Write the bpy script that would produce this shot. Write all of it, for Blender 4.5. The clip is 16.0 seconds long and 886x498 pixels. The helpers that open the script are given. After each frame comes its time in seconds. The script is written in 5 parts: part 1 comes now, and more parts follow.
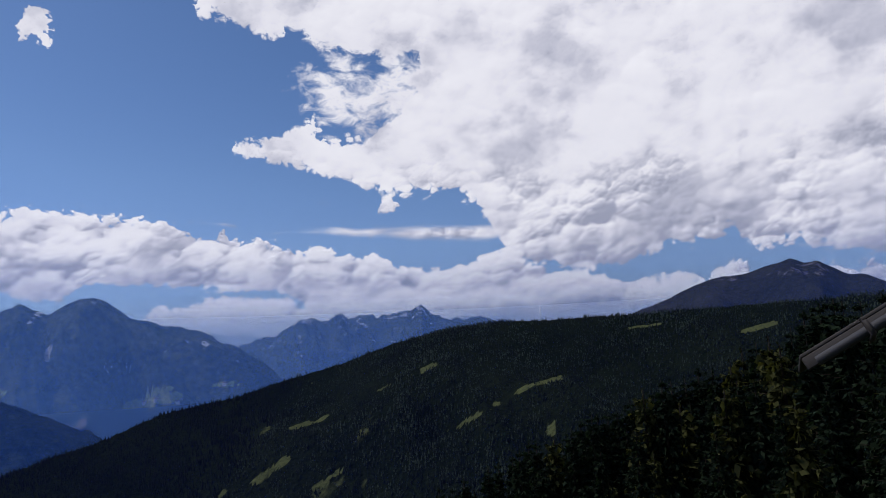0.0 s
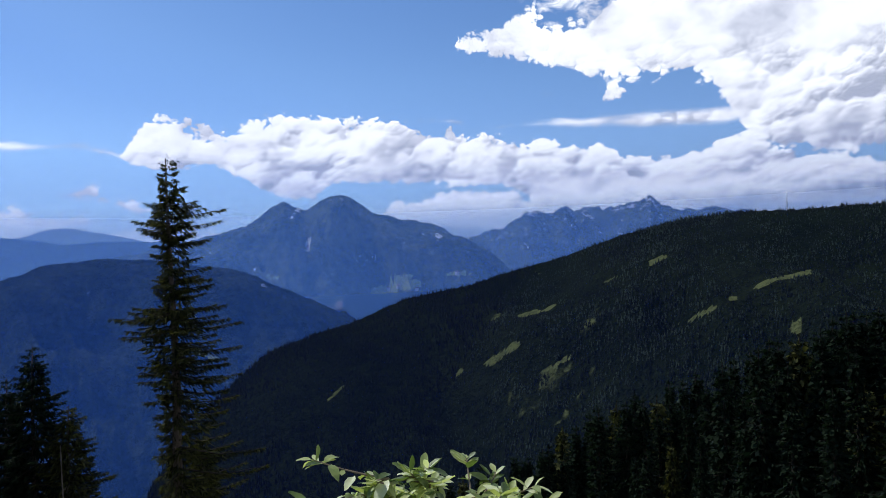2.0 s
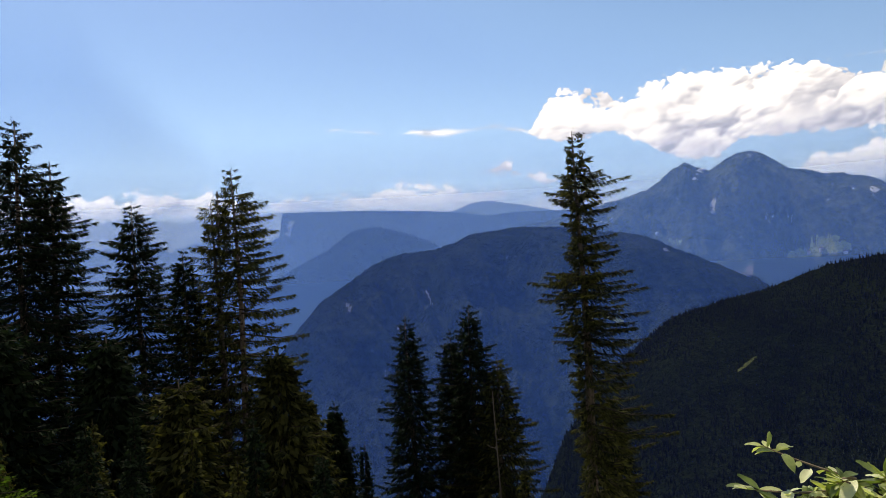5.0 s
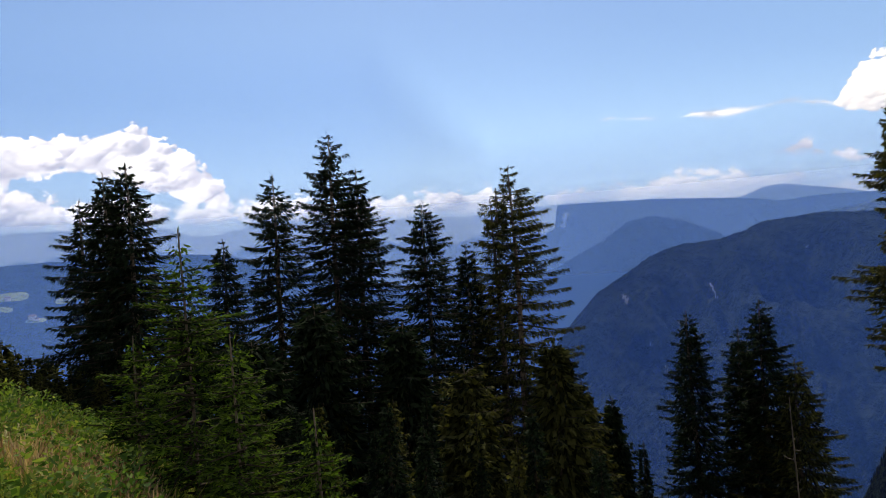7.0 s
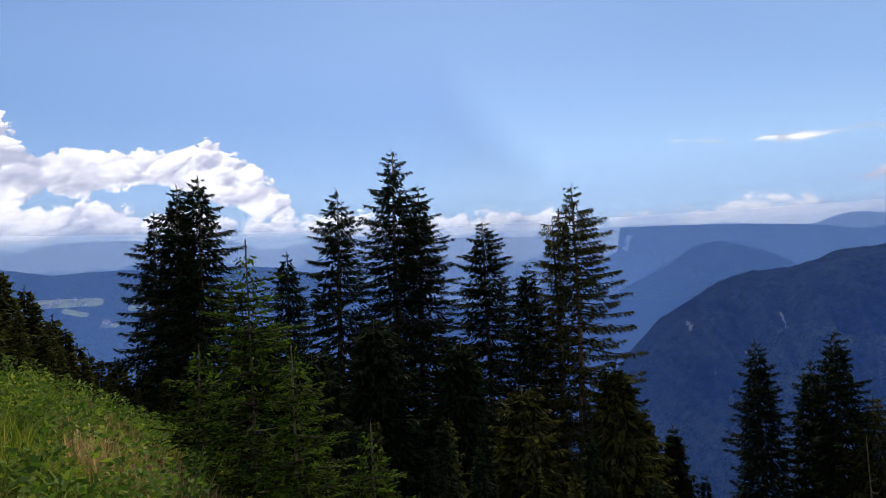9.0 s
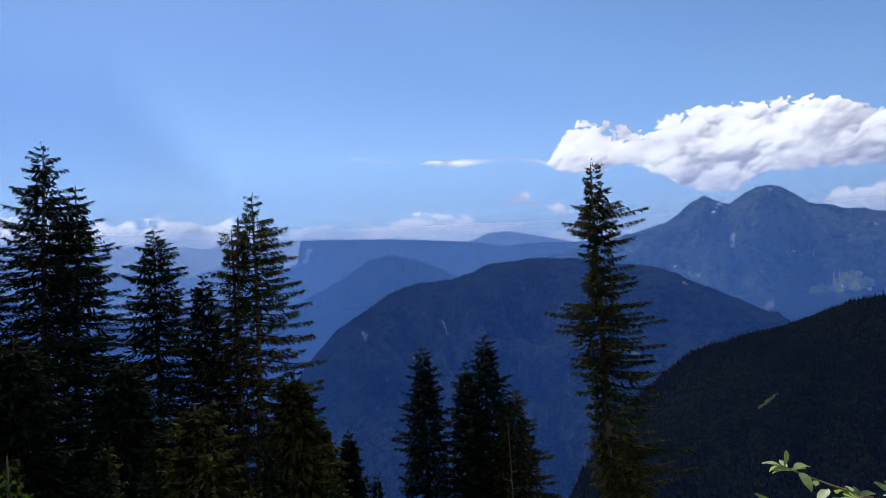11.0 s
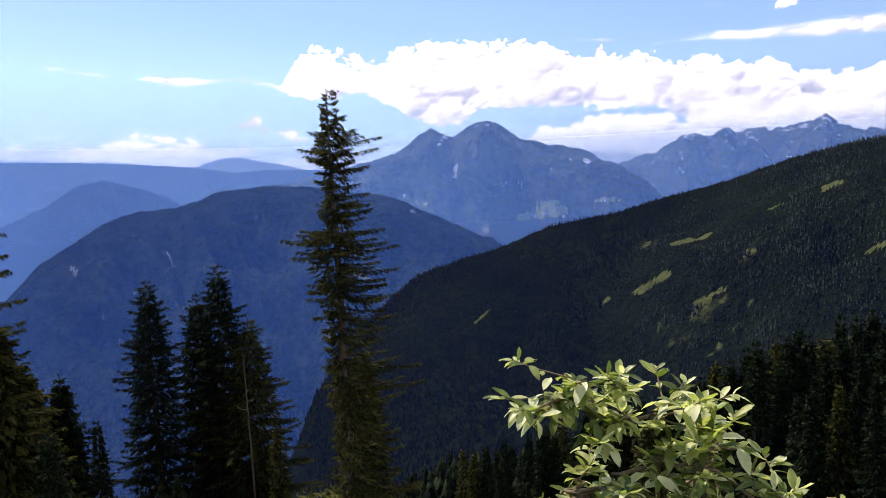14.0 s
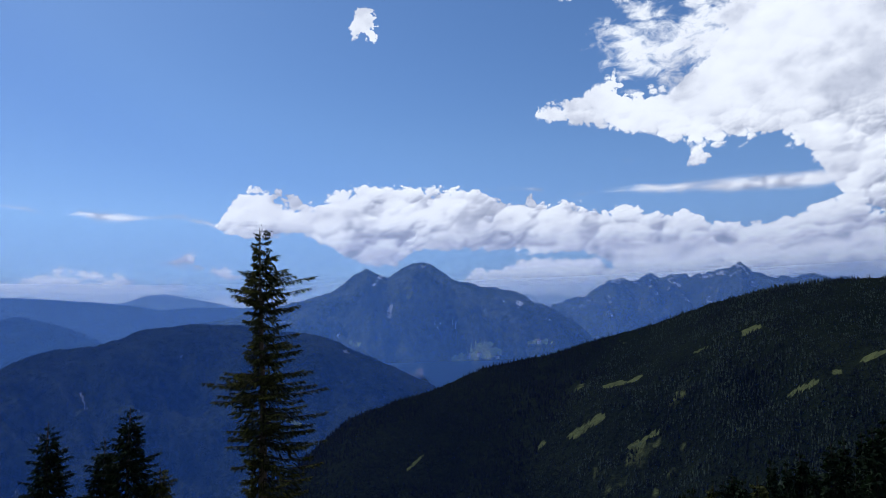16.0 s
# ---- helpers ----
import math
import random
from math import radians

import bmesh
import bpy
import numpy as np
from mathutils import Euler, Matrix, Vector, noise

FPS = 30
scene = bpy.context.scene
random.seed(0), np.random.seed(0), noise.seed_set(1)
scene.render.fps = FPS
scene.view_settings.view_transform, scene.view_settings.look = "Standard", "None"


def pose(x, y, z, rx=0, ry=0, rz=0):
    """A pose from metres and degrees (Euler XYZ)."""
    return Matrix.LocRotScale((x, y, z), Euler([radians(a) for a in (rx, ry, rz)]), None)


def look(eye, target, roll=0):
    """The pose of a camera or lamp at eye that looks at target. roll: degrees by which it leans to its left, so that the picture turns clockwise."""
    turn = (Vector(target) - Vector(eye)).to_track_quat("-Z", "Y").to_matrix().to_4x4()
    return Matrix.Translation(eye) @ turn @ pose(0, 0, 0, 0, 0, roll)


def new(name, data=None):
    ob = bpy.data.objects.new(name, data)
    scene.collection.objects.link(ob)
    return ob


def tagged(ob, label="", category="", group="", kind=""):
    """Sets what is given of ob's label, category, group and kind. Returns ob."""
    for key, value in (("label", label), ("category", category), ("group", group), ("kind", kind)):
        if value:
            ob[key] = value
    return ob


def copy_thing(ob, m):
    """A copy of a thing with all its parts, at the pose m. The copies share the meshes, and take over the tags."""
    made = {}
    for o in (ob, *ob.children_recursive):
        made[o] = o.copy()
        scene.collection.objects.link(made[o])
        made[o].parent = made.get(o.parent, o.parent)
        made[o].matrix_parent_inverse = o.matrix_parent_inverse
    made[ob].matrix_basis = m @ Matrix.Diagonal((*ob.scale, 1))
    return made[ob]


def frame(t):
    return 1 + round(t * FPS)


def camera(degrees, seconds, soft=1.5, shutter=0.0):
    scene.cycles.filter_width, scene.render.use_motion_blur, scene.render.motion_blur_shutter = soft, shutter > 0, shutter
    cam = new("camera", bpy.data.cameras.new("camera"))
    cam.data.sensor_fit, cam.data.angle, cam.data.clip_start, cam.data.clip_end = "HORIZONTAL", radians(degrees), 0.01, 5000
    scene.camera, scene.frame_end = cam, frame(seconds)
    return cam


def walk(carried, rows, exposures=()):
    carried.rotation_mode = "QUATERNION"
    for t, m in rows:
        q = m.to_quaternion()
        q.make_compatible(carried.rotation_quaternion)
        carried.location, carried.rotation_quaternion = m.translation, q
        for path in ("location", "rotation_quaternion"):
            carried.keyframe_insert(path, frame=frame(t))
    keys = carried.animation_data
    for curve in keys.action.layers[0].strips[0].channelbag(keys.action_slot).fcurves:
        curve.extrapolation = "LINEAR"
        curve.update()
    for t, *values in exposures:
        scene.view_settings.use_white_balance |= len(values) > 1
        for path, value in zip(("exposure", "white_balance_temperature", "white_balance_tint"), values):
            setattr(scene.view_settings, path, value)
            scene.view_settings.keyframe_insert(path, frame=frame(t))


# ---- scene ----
from collections import namedtuple

cam = camera(65.0, 16.0, 0.8)
EYE = 1.6
ROWS = [
    (0.0, 0.095, -0.035, 0.016, 98.91, 2.47, -2.60),
    (0.5, 0.096, -0.030, 0.015, 95.63, 2.48, 1.11),
    (1.0, 0.099, -0.021, 0.013, 93.44, 2.65, 6.37),
    (1.5, 0.112, 0.001, 0.004, 91.92, 2.40, 10.45),
    (2.0, 0.102, 0.013, -0.001, 90.78, 2.06, 15.76),
    (2.5, 0.062, 0.008, -0.004, 89.96, 1.46, 20.71),
    (3.0, 0.034, 0.012, -0.005, 89.42, 1.60, 26.14),
    (3.5, 0.000, 0.000, 0.000, 88.89, 1.93, 30.62),
    (4.0, -0.036, -0.011, 0.003, 88.97, 2.40, 36.23),
    (6.5, 0.193, -0.153, 0.108, 90.08, 4.27, 65.09),
    (7.0, 0.121, -0.106, 0.101, 90.19, 4.16, 70.42),
    (7.5, 0.044, -0.080, 0.101, 90.29, 3.76, 74.77),
    (8.0, 0.019, -0.096, 0.123, 91.04, 3.05, 77.50),
    (10.5, 0.169, -0.122, 0.014, 93.28, 2.09, 59.31),
    (11.0, 0.075, -0.121, 0.012, 91.94, 2.54, 49.39),
    (11.5, 0.080, -0.147, 0.013, 90.74, 1.92, 40.25),
    (12.0, 0.079, -0.109, -0.005, 90.15, 2.03, 34.05),
    (12.5, 0.059, -0.045, -0.030, 86.00, 2.32, 29.19),
    (13.0, 0.042, -0.026, -0.051, 83.25, 3.17, 28.39),
    (13.5, 0.023, -0.096, -0.049, 82.96, 2.93, 27.87),
    (14.0, 0.011, -0.135, -0.021, 85.16, 2.18, 27.74),
    (14.5, 0.018, -0.115, -0.007, 88.47, 1.64, 26.75),
    (15.0, 0.030, -0.080, 0.013, 90.98, 1.60, 24.86),
    (15.5, 0.029, -0.030, 0.013, 94.05, 1.33, 23.33),
    (16.0, 0.015, -0.018, 0.020, 96.52, 1.56, 22.37),
]
EXPOSURES = [(0.0, -0.4, 6200, 15), (0.5, -0.25, 6100, 14), (1.0, -0.12, 6400, 10), (1.5, -0.12, 6200, 10), (2.0, 0.05, 6000, 10), (3.0, 0.15, 6100, 13), (4.0, 0.37, 8000, 8), (6.5, 0.4, 7900, 8), (8.0, 0.4, 7900, 8), (10.5, 0.05, 6300, 9), (11.0, 0.05, 6200, 9), (11.5, 0.15, 6400, 10), (12.0, 0.3, 6800, 12), (12.5, 0.7, 7300, 16), (13.0, 1.0, 7600, 17), (13.5, 1.0, 7700, 18), (14.0, 0.82, 7300, 16), (14.5, 0.25, 6300, 12), (15.0, 0.0, 6100, 11), (15.5, -0.22, 5900, 10), (16.0, -0.17, 5900, 9)]
walk(cam, [(t, pose(x, y, EYE + z, rx, ry, rz)) for t, x, y, z, rx, ry, rz in ROWS], EXPOSURES)

# ---------- directions: azimuth in degrees to the left of ahead (+y), elevation above the eye ----------
def spot(az, el, dist):
    """The place seen from the eye at that azimuth and elevation, at a horizontal distance."""
    a = radians(az)
    return Vector((-dist * math.sin(a), dist * math.cos(a), EYE + dist * math.tan(radians(el))))


def ramp1d(pairs, v):
    """Piecewise linear, v scalar or array; pairs sorted by the first."""
    return np.interp(v, [p[0] for p in pairs], [p[1] for p in pairs])


def smooth(e0, e1, v):
    t = np.clip((v - e0) / (e1 - e0), 0, 1)
    return t * t * (3 - 2 * t)


# ---------- world: clear sky with cumulus ----------
SUN_AZ, SUN_EL = 72.0, 50.0
world = bpy.data.worlds.new("sky")
scene.world = world
world.use_nodes = True


class Nodes:
    """Short hand for building a node tree."""
    def __init__(self, tree):
        self.t = tree
        tree.nodes.clear()

    def add(self, kind, **props):
        n = self.t.nodes.new(kind)
        for k, v in props.items():
            if k == "operation":
                n.operation = v
            elif k == "blend_type":
                n.blend_type = v
            elif k == "data_type":
                n.data_type = v
        return n

    def put(self, socket, v):
        if isinstance(v, bpy.types.NodeSocket):
            self.t.links.new(v, socket)
        else:
            socket.default_value = v

    def math(self, op, a, b=0.0, c=0.0, clamp=False):
        n = self.add("ShaderNodeMath", operation=op)
        n.use_clamp = clamp
        for s, v in zip(n.inputs, (a, b, c)):
            self.put(s, v)
        return n.outputs[0]

    def vec(self, x, y, z):
        n = self.add("ShaderNodeCombineXYZ")
        for s, v in zip(n.inputs, (x, y, z)):
            self.put(s, v)
        return n.outputs[0]

    def noise(self, v, scale, detail=6.0, rough=0.55, distort=0.0):
        n = self.add("ShaderNodeTexNoise")
        self.put(n.inputs["Vector"], v)
        n.inputs["Scale"].default_value = scale
        n.inputs["Detail"].default_value = detail
        n.inputs["Roughness"].default_value = rough
        n.inputs["Distortion"].default_value = distort
        return n.outputs["Fac"]

    def ramp(self, v, stops, interp="LINEAR"):
        n = self.add("ShaderNodeValToRGB")
        n.color_ramp.interpolation = interp
        el = n.color_ramp.elements
        while len(el) < len(stops):
            el.new(0.5)
        for e, (p, c) in zip(el, stops):
            e.position = p
            e.color = (c, c, c, 1) if isinstance(c, (int, float)) else (*c, 1)
        self.put(n.inputs[0], v)
        return n.outputs[0]

    def mix(self, f, a, b, kind="MIX"):
        n = self.add("ShaderNodeMix", data_type="RGBA", blend_type=kind)
        self.put(n.inputs[0], f)
        for s, v in ((n.inputs[6], a), (n.inputs[7], b)):
            self.put(s, (*v, 1) if isinstance(v, tuple) else v)
        return n.outputs[2]

    def step(self, v, lo, hi):
        n = self.add("ShaderNodeMapRange")
        n.interpolation_type = "SMOOTHSTEP"
        for s, x in zip(n.inputs, (v, lo, hi, 0.0, 1.0)):
            self.put(s, x)
        return n.outputs[0]


AZ0, AZ1, EL0, EL1 = -60.0, 130.0, 0.0, 40.0


def edge(n, u, pairs):
    """An edge's elevation over azimuth, from pairs of degrees, as a value in degrees."""
    out = n.ramp(u, [((a - AZ0) / (AZ1 - AZ0), (e - EL0) / (EL1 - EL0)) for a, e in sorted(pairs)])
    return n.math("MULTIPLY_ADD", out, EL1 - EL0, EL0)


def build_sky():
    n = Nodes(world.node_tree)
    out = n.add("ShaderNodeOutputWorld")
    bg = n.add("ShaderNodeBackground")
    sky = n.add("ShaderNodeTexSky")
    sky.sky_type = "NISHITA"
    sky.sun_disc = False
    sky.sun_elevation, sky.sun_rotation = radians(SUN_EL), radians(-SUN_AZ)
    sky.altitude, sky.air_density, sky.dust_density, sky.ozone_density = 1700, 1.0, 1.6, 1.4
    tc = n.add("ShaderNodeTexCoord")
    sep = n.add("ShaderNodeSeparateXYZ")
    n.put(sep.inputs[0], tc.outputs["Generated"])
    x, y, z = sep.outputs
    az = n.math("MULTIPLY", n.math("ARCTAN2", n.math("MULTIPLY", x, -1.0), y), 180 / math.pi)
    el = n.math("MULTIPLY", n.math("ARCSINE", z), 180 / math.pi)
    u = n.math("DIVIDE", n.math("SUBTRACT", az, AZ0), AZ1 - AZ0, clamp=True)
    tall = n.math("MULTIPLY", el, 1.25)
    flat = n.vec(az, tall, 0.0)

    def bias(v):
        return n.math("SUBTRACT", v, 0.5)

    coarse = bias(n.noise(flat, 0.13, 4.0, 0.5))
    fine = bias(n.noise(flat, 1.5, 6.0, 0.62))
    wisp = bias(n.noise(n.vec(n.math("MULTIPLY", az, 0.6), n.math("MULTIPLY", el, 2.0), 3.0), 0.4, 10.0, 0.68, 0.5))
    rags = bias(n.noise(n.vec(az, n.math("MULTIPLY", el, 1.7), 7.0), 0.55, 9.0, 0.62, 0.4))
    # the heads are bent out of shape by two slow swirls
    warp_x = n.math("MULTIPLY", bias(n.noise(flat, 0.7, 3.0, 0.5)), 1.1)
    warp_y = n.math("MULTIPLY", bias(n.noise(n.vec(az, tall, 9.0), 0.7, 3.0, 0.5)), 1.1)
    bent_x, bent_y = n.math("ADD", az, warp_x), n.math("ADD", tall, warp_y)

    def head(scale, dx, dy):
        """Round heads with creases between them, 0 to 1."""
        v = n.add("ShaderNodeTexVoronoi")
        v.voronoi_dimensions = "2D"
        v.inputs["Scale"].default_value = scale
        n.put(v.inputs["Vector"], n.vec(n.math("ADD", bent_x, dx), n.math("ADD", bent_y, dy), 0.0))
        d = v.outputs["Distance"]
        return n.math("SUBTRACT", 1.0, n.math("MULTIPLY", n.math("MULTIPLY", d, d), 1.5), clamp=True)

    # heads on heads, and how far each side is turned to the sun
    puff, relief = None, None
    for scale, height, weight in ((0.24, 1.1, 0.9), (0.6, 0.7, 0.75), (1.4, 0.5, 0.42), (3.1, 0.26, 0.2)):
        here, sunward = head(scale, 0.0, 0.0), head(scale, 0.07 / scale, 0.15 / scale)
        h = n.math("MULTIPLY", n.math("SUBTRACT", here, 0.6), height)
        r = n.math("MULTIPLY", n.math("SUBTRACT", here, sunward), weight)
        puff = h if puff is None else n.math("ADD", puff, h)
        relief = r if relief is None else n.math("ADD", relief, r)
    puff = n.math("MULTIPLY_ADD", fine, 1.3, puff)
    # steep sides are as lumpy as the crowns
    u = n.math("ADD", u, n.math("DIVIDE", n.math("MULTIPLY_ADD", fine, 1.2, n.math("MULTIPLY", puff, 0.5)), AZ1 - AZ0), clamp=True)

    def band(top, bottom, rough_top=1.0, rough_bottom=0.6, tex=None, soft=0.22):
        t = tex or puff
        d1 = n.math("SUBTRACT", n.math("MULTIPLY_ADD", t, rough_top, edge(n, u, top)), el)
        d2 = n.math("SUBTRACT", n.math("MULTIPLY_ADD", t, rough_bottom, el), edge(n, u, bottom))
        cover = n.step(n.math("MINIMUM", d1, d2), -0.04, soft)
        # 0 at the underside, 1 at the crown
        rise = n.math("DIVIDE", n.math("MAXIMUM", d2, 0.0), n.math("ADD", n.math("ADD", n.math("ABSOLUTE", d1), n.math("ABSOLUTE", d2)), 0.3))
        return cover, rise

    bands = [
        # the long bank over the peaks
        band([(-60, 5.0), (-24, 4.9), (-21, 5.6), (-14, 6.1), (-11.1, 7.2), (-8.4, 8.2), (-5, 7.9), (-2.9, 6.7), (0.4, 7.1), (3.2, 8.4), (5.4, 8.3), (8.9, 9.2), (12, 9.4), (14.8, 10.2), (16.4, 10.0), (19.4, 11.1), (24, 11.5), (28.8, 11.4), (30.2, 11.0), (31.6, 10.6), (33.2, 10.4), (35.6, 10.6), (36.4, 11.1), (37.9, 11.2), (39.2, 10.6), (39.9, 9.3), (40.9, 8.2), (42.0, 0.0), (130, 0.0)],
             [(-60, 0.0), (3.7, 1.0), (6.6, 2.3), (8.2, 4.4), (9.5, 5.5), (12.2, 5.9), (16.8, 6.2), (21.4, 6.3), (24.2, 6.8), (25, 6.3), (26.1, 5.4), (28.9, 5.5), (30.5, 6.1), (31.7, 7.1), (35.3, 7.8), (38.4, 7.6), (40.7, 8.2), (44, 12.0)], 1.0, 0.55),
        # low cloud behind the saddle
        band([(-60, 0.0), (5, 0.5), (7, 2.8), (8, 4.2), (9.5, 5.1), (11.8, 5.4), (14.1, 5.1), (16.8, 4.9), (20, 4.4), (20.8, 3.6), (23, 0.0), (130, 0.0)],
             [(-60, 0.0), (130, 0.0)], 0.8, 0.2),
        # thin layer above the bank
        band([(-60, 9.0), (-12, 9.6), (-8.7, 10.1), (-7.1, 10.8), (0, 11.0), (5.6, 10.9), (10.2, 10.8), (12.6, 10.2), (15, 5.0), (130, 0.0)],
             [(-60, 10.0), (-8.7, 9.9), (-7.1, 9.3), (0, 9.6), (3.7, 10.0), (7.4, 10.3), (12.2, 10.4), (16, 12.0)], 1.6, 1.2, wisp, 0.7),
        band([(-60, 0.0), (12.9, 8.0), (13.6, 11.0), (15, 11.45), (17.2, 11.3), (18.5, 9.0), (130, 0.0)],
             [(-60, 11.0), (13.3, 10.8), (14.6, 10.85), (17.1, 11.2), (19, 12.0)], 0.9, 0.8, wisp, 0.6),
        # the great cloud
        band([(-60, 40.0), (-2.6, 40.0), (-2.0, 25.0), (-1.7, 22.3), (0.6, 20.0), (3.5, 17.9), (6.9, 17.8), (7.2, 19.3), (8.0, 19.8), (9.3, 18.9), (10.1, 17.9), (12.4, 17.5), (14.4, 17.1), (15.5, 10.0), (130, 0.0)],
             [(-60, 7.5), (-35.7, 6.4), (-31.6, 7.1), (-26.1, 7.8), (-25.8, 10.0), (-25.2, 8.6), (-21.8, 7.7), (-19.7, 7.4), (-16.1, 6.4), (-11.1, 7.0), (-8.6, 8.2), (-6.6, 11.2), (-6.1, 13.0), (-2, 13.1), (3.6, 14.5), (9.2, 16.0), (14.4, 17.1), (17, 20.0)], 1.0, 1.0, None, 0.35),
        # its ragged edge, and the veil above that
        band([(-60, 40.0), (3, 25.0), (6, 24.8), (9, 23.0), (12, 14.0), (130, 0.0)],
             [(-60, 17.0), (2, 17.6), (6, 18.2), (9, 21.0), (12, 25.0)], 13.0, 13.0, rags, 3.6),
        band([(-60, 40.0), (10, 40.0), (17, 33.0), (18, 28.0), (20, 10.0), (130, 0.0)],
             [(-60, 23.8), (2.9, 24.4), (7.2, 25.1), (10, 26.2), (14.7, 26.8), (17, 27.2), (20, 30.0)], 3.0, 4.0, rags, 0.6),
        band([(-60, 0.0), (0.2, 8.0), (1.0, 13.3), (2.0, 13.6), (2.5, 12.6), (3.2, 8.0), (130, 0.0)],
             [(-60, 12.9), (0.6, 12.8), (2.5, 12.1), (130, 12.0)], 0.8, 0.8, None, 0.5),
        band([(-60, 0.0), (9.5, 20.0), (10.2, 28.6), (13, 29.6), (16.4, 29.2), (17.2, 27.5), (18, 20.0), (130, 0.0)],
             [(-60, 26.5), (10, 26.2), (12, 26.1), (14.7, 26.7), (17, 27.3), (130, 28.0)], 1.2, 1.0, None, 0.4),
        # a puff high up, one behind the summit
        band([(-60, 0.0), (26, 10.0), (27.6, 24.9), (28.6, 25.7), (29.7, 25.2), (31, 10.0), (130, 0.0)],
             [(-60, 24.2), (28.5, 23.9), (130, 24.4)], 1.2, 1.2),
        band([(-60, 0.0), (-28, 3.0), (-26.8, 5.6), (-25.4, 6.4), (-24.1, 5.9), (-23.2, 4.0), (-20, 0.0), (130, 0.0)],
             [(-60, 0.0), (130, 0.0)], 0.5, 0.2),
        # thin streaks beyond the end of the bank
        band([(-60, 0.0), (39, 5.0), (40.3, 8.9), (43, 9.4), (45.7, 9.0), (49.9, 9.5), (51.2, 8.8), (53, 9.2), (57, 9.8), (60, 6.0), (130, 0.0)],
             [(-60, 9.0), (40.1, 8.2), (43, 8.8), (44.3, 9.0), (47.8, 8.4), (51, 8.9), (53, 9.0), (57, 9.4), (62, 11.0)], 1.2, 1.0, wisp, 0.6),
        band([(-60, 0.0), (41.3, 2.0), (41.9, 5.7), (42.6, 6.4), (43.4, 5.8), (44.8, 5.6), (46, 1.0), (130, 0.0)],
             [(-60, 5.3), (42.1, 5.4), (44.7, 5.45), (130, 5.6)], 0.6, 0.5, None, 0.4),
        band([(-60, 0.0), (37.6, 1.0), (38.3, 4.5), (39.8, 5.0), (40.7, 5.35), (41.4, 4.9), (42.2, 1.0), (130, 0.0)],
             [(-60, 4.1), (39.6, 4.2), (41.1, 4.9), (130, 5.6)], 0.6, 0.5, None, 0.4),
        # cloud low along the far horizon
        band([(-60, 0.0), (34, 2.4), (38, 3.4), (42, 3.0), (45, 3.8), (47.3, 4.3), (50.5, 4.9), (54.8, 4.5), (58, 4.0), (62.4, 3.7), (66.8, 4.7), (71.4, 4.6), (74.6, 4.4), (80.7, 4.6), (83, 5.1), (88.5, 4.7), (92, 5.0), (98.3, 5.4), (101.1, 6.1), (106, 6.3), (110, 5.9), (130, 6.6)],
             [(-60, 0.0), (36, 1.0), (46.8, 2.0), (62.5, 2.7), (80.8, 3.2), (98, 3.5), (130, 3.0)], 1.0, 0.6, None, 0.5),
        # heaped cloud beyond the spruces
        band([(-60, 0.0), (86.8, 1.0), (87.3, 5.2), (88.4, 7.3), (89.7, 8.2), (90.5, 9.1), (92, 9.9), (92.6, 10.9), (93.9, 11.0), (95.9, 10.2), (97.3, 9.7), (102.1, 10.0), (106, 9.9), (107.9, 12.0), (109.2, 12.4), (114, 15.0), (130, 12.0)],
             [(-60, 6.0), (87.3, 5.4), (88.9, 5.0), (90.7, 5.4), (94.1, 6.7), (96.2, 7.4), (100.3, 7.3), (104.1, 6.5), (110, 5.1), (130, 5.5)], 0.9, 0.6),
    ]
    cover, rise = None, None
    for c, q in bands:
        q = n.math("MULTIPLY", c, q)
        cover = c if cover is None else n.math("MAXIMUM", cover, c)
        rise = q if rise is None else n.math("MAXIMUM", rise, q)
    veil = n.math("MULTIPLY", n.step(wisp, 0.14, 0.34), 0.14)
    cover = n.math("MAXIMUM", cover, veil)
    # crowns are bright, undersides and the hollows between the heads grey; the high cloud is the smoothest
    high = n.step(el, 11.0, 17.0)
    relief = n.math("MULTIPLY", relief, n.math("MULTIPLY_ADD", n.step(n.noise(n.vec(az, tall, 12.0), 0.22, 3.0, 0.5), 0.35, 0.65), 1.0, 0.35))
    body = n.math("MULTIPLY_ADD", relief, n.math("MULTIPLY_ADD", high, -1.1, 1.3), n.math("MULTIPLY_ADD", high, 0.06, 0.53))
    body = n.math("MULTIPLY_ADD", n.math("SUBTRACT", rise, 0.4), n.math("MULTIPLY_ADD", high, -0.35, 0.42), body)
    body = n.math("ADD", body, n.math("MULTIPLY", n.math("SUBTRACT", 1.0, n.step(el, 4.0, 7.5)), 0.16))
    hollow = n.math("ADD", n.math("MULTIPLY", n.step(n.noise(flat, 0.12, 4.0, 0.5), 0.46, 0.66), 0.42), n.math("MULTIPLY", n.step(n.noise(n.vec(bent_x, bent_y, 4.0), 0.4, 4.0, 0.5), 0.5, 0.7), n.math("MULTIPLY_ADD", high, -0.14, 0.3)))
    body = n.math("SUBTRACT", n.math("MULTIPLY_ADD", fine, n.math("MULTIPLY_ADD", high, -0.14, 0.22), n.math("ADD", body, 0.12)), hollow, clamp=True)
    tone = n.ramp(body, [(0.0, (0.42, 0.44, 0.52)), (0.3, (0.62, 0.63, 0.70)), (0.55, (0.84, 0.84, 0.88)), (0.85, (1.0, 1.0, 1.0))])
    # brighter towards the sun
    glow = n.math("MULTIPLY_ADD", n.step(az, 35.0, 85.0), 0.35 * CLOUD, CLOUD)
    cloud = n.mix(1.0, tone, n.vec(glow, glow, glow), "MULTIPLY")
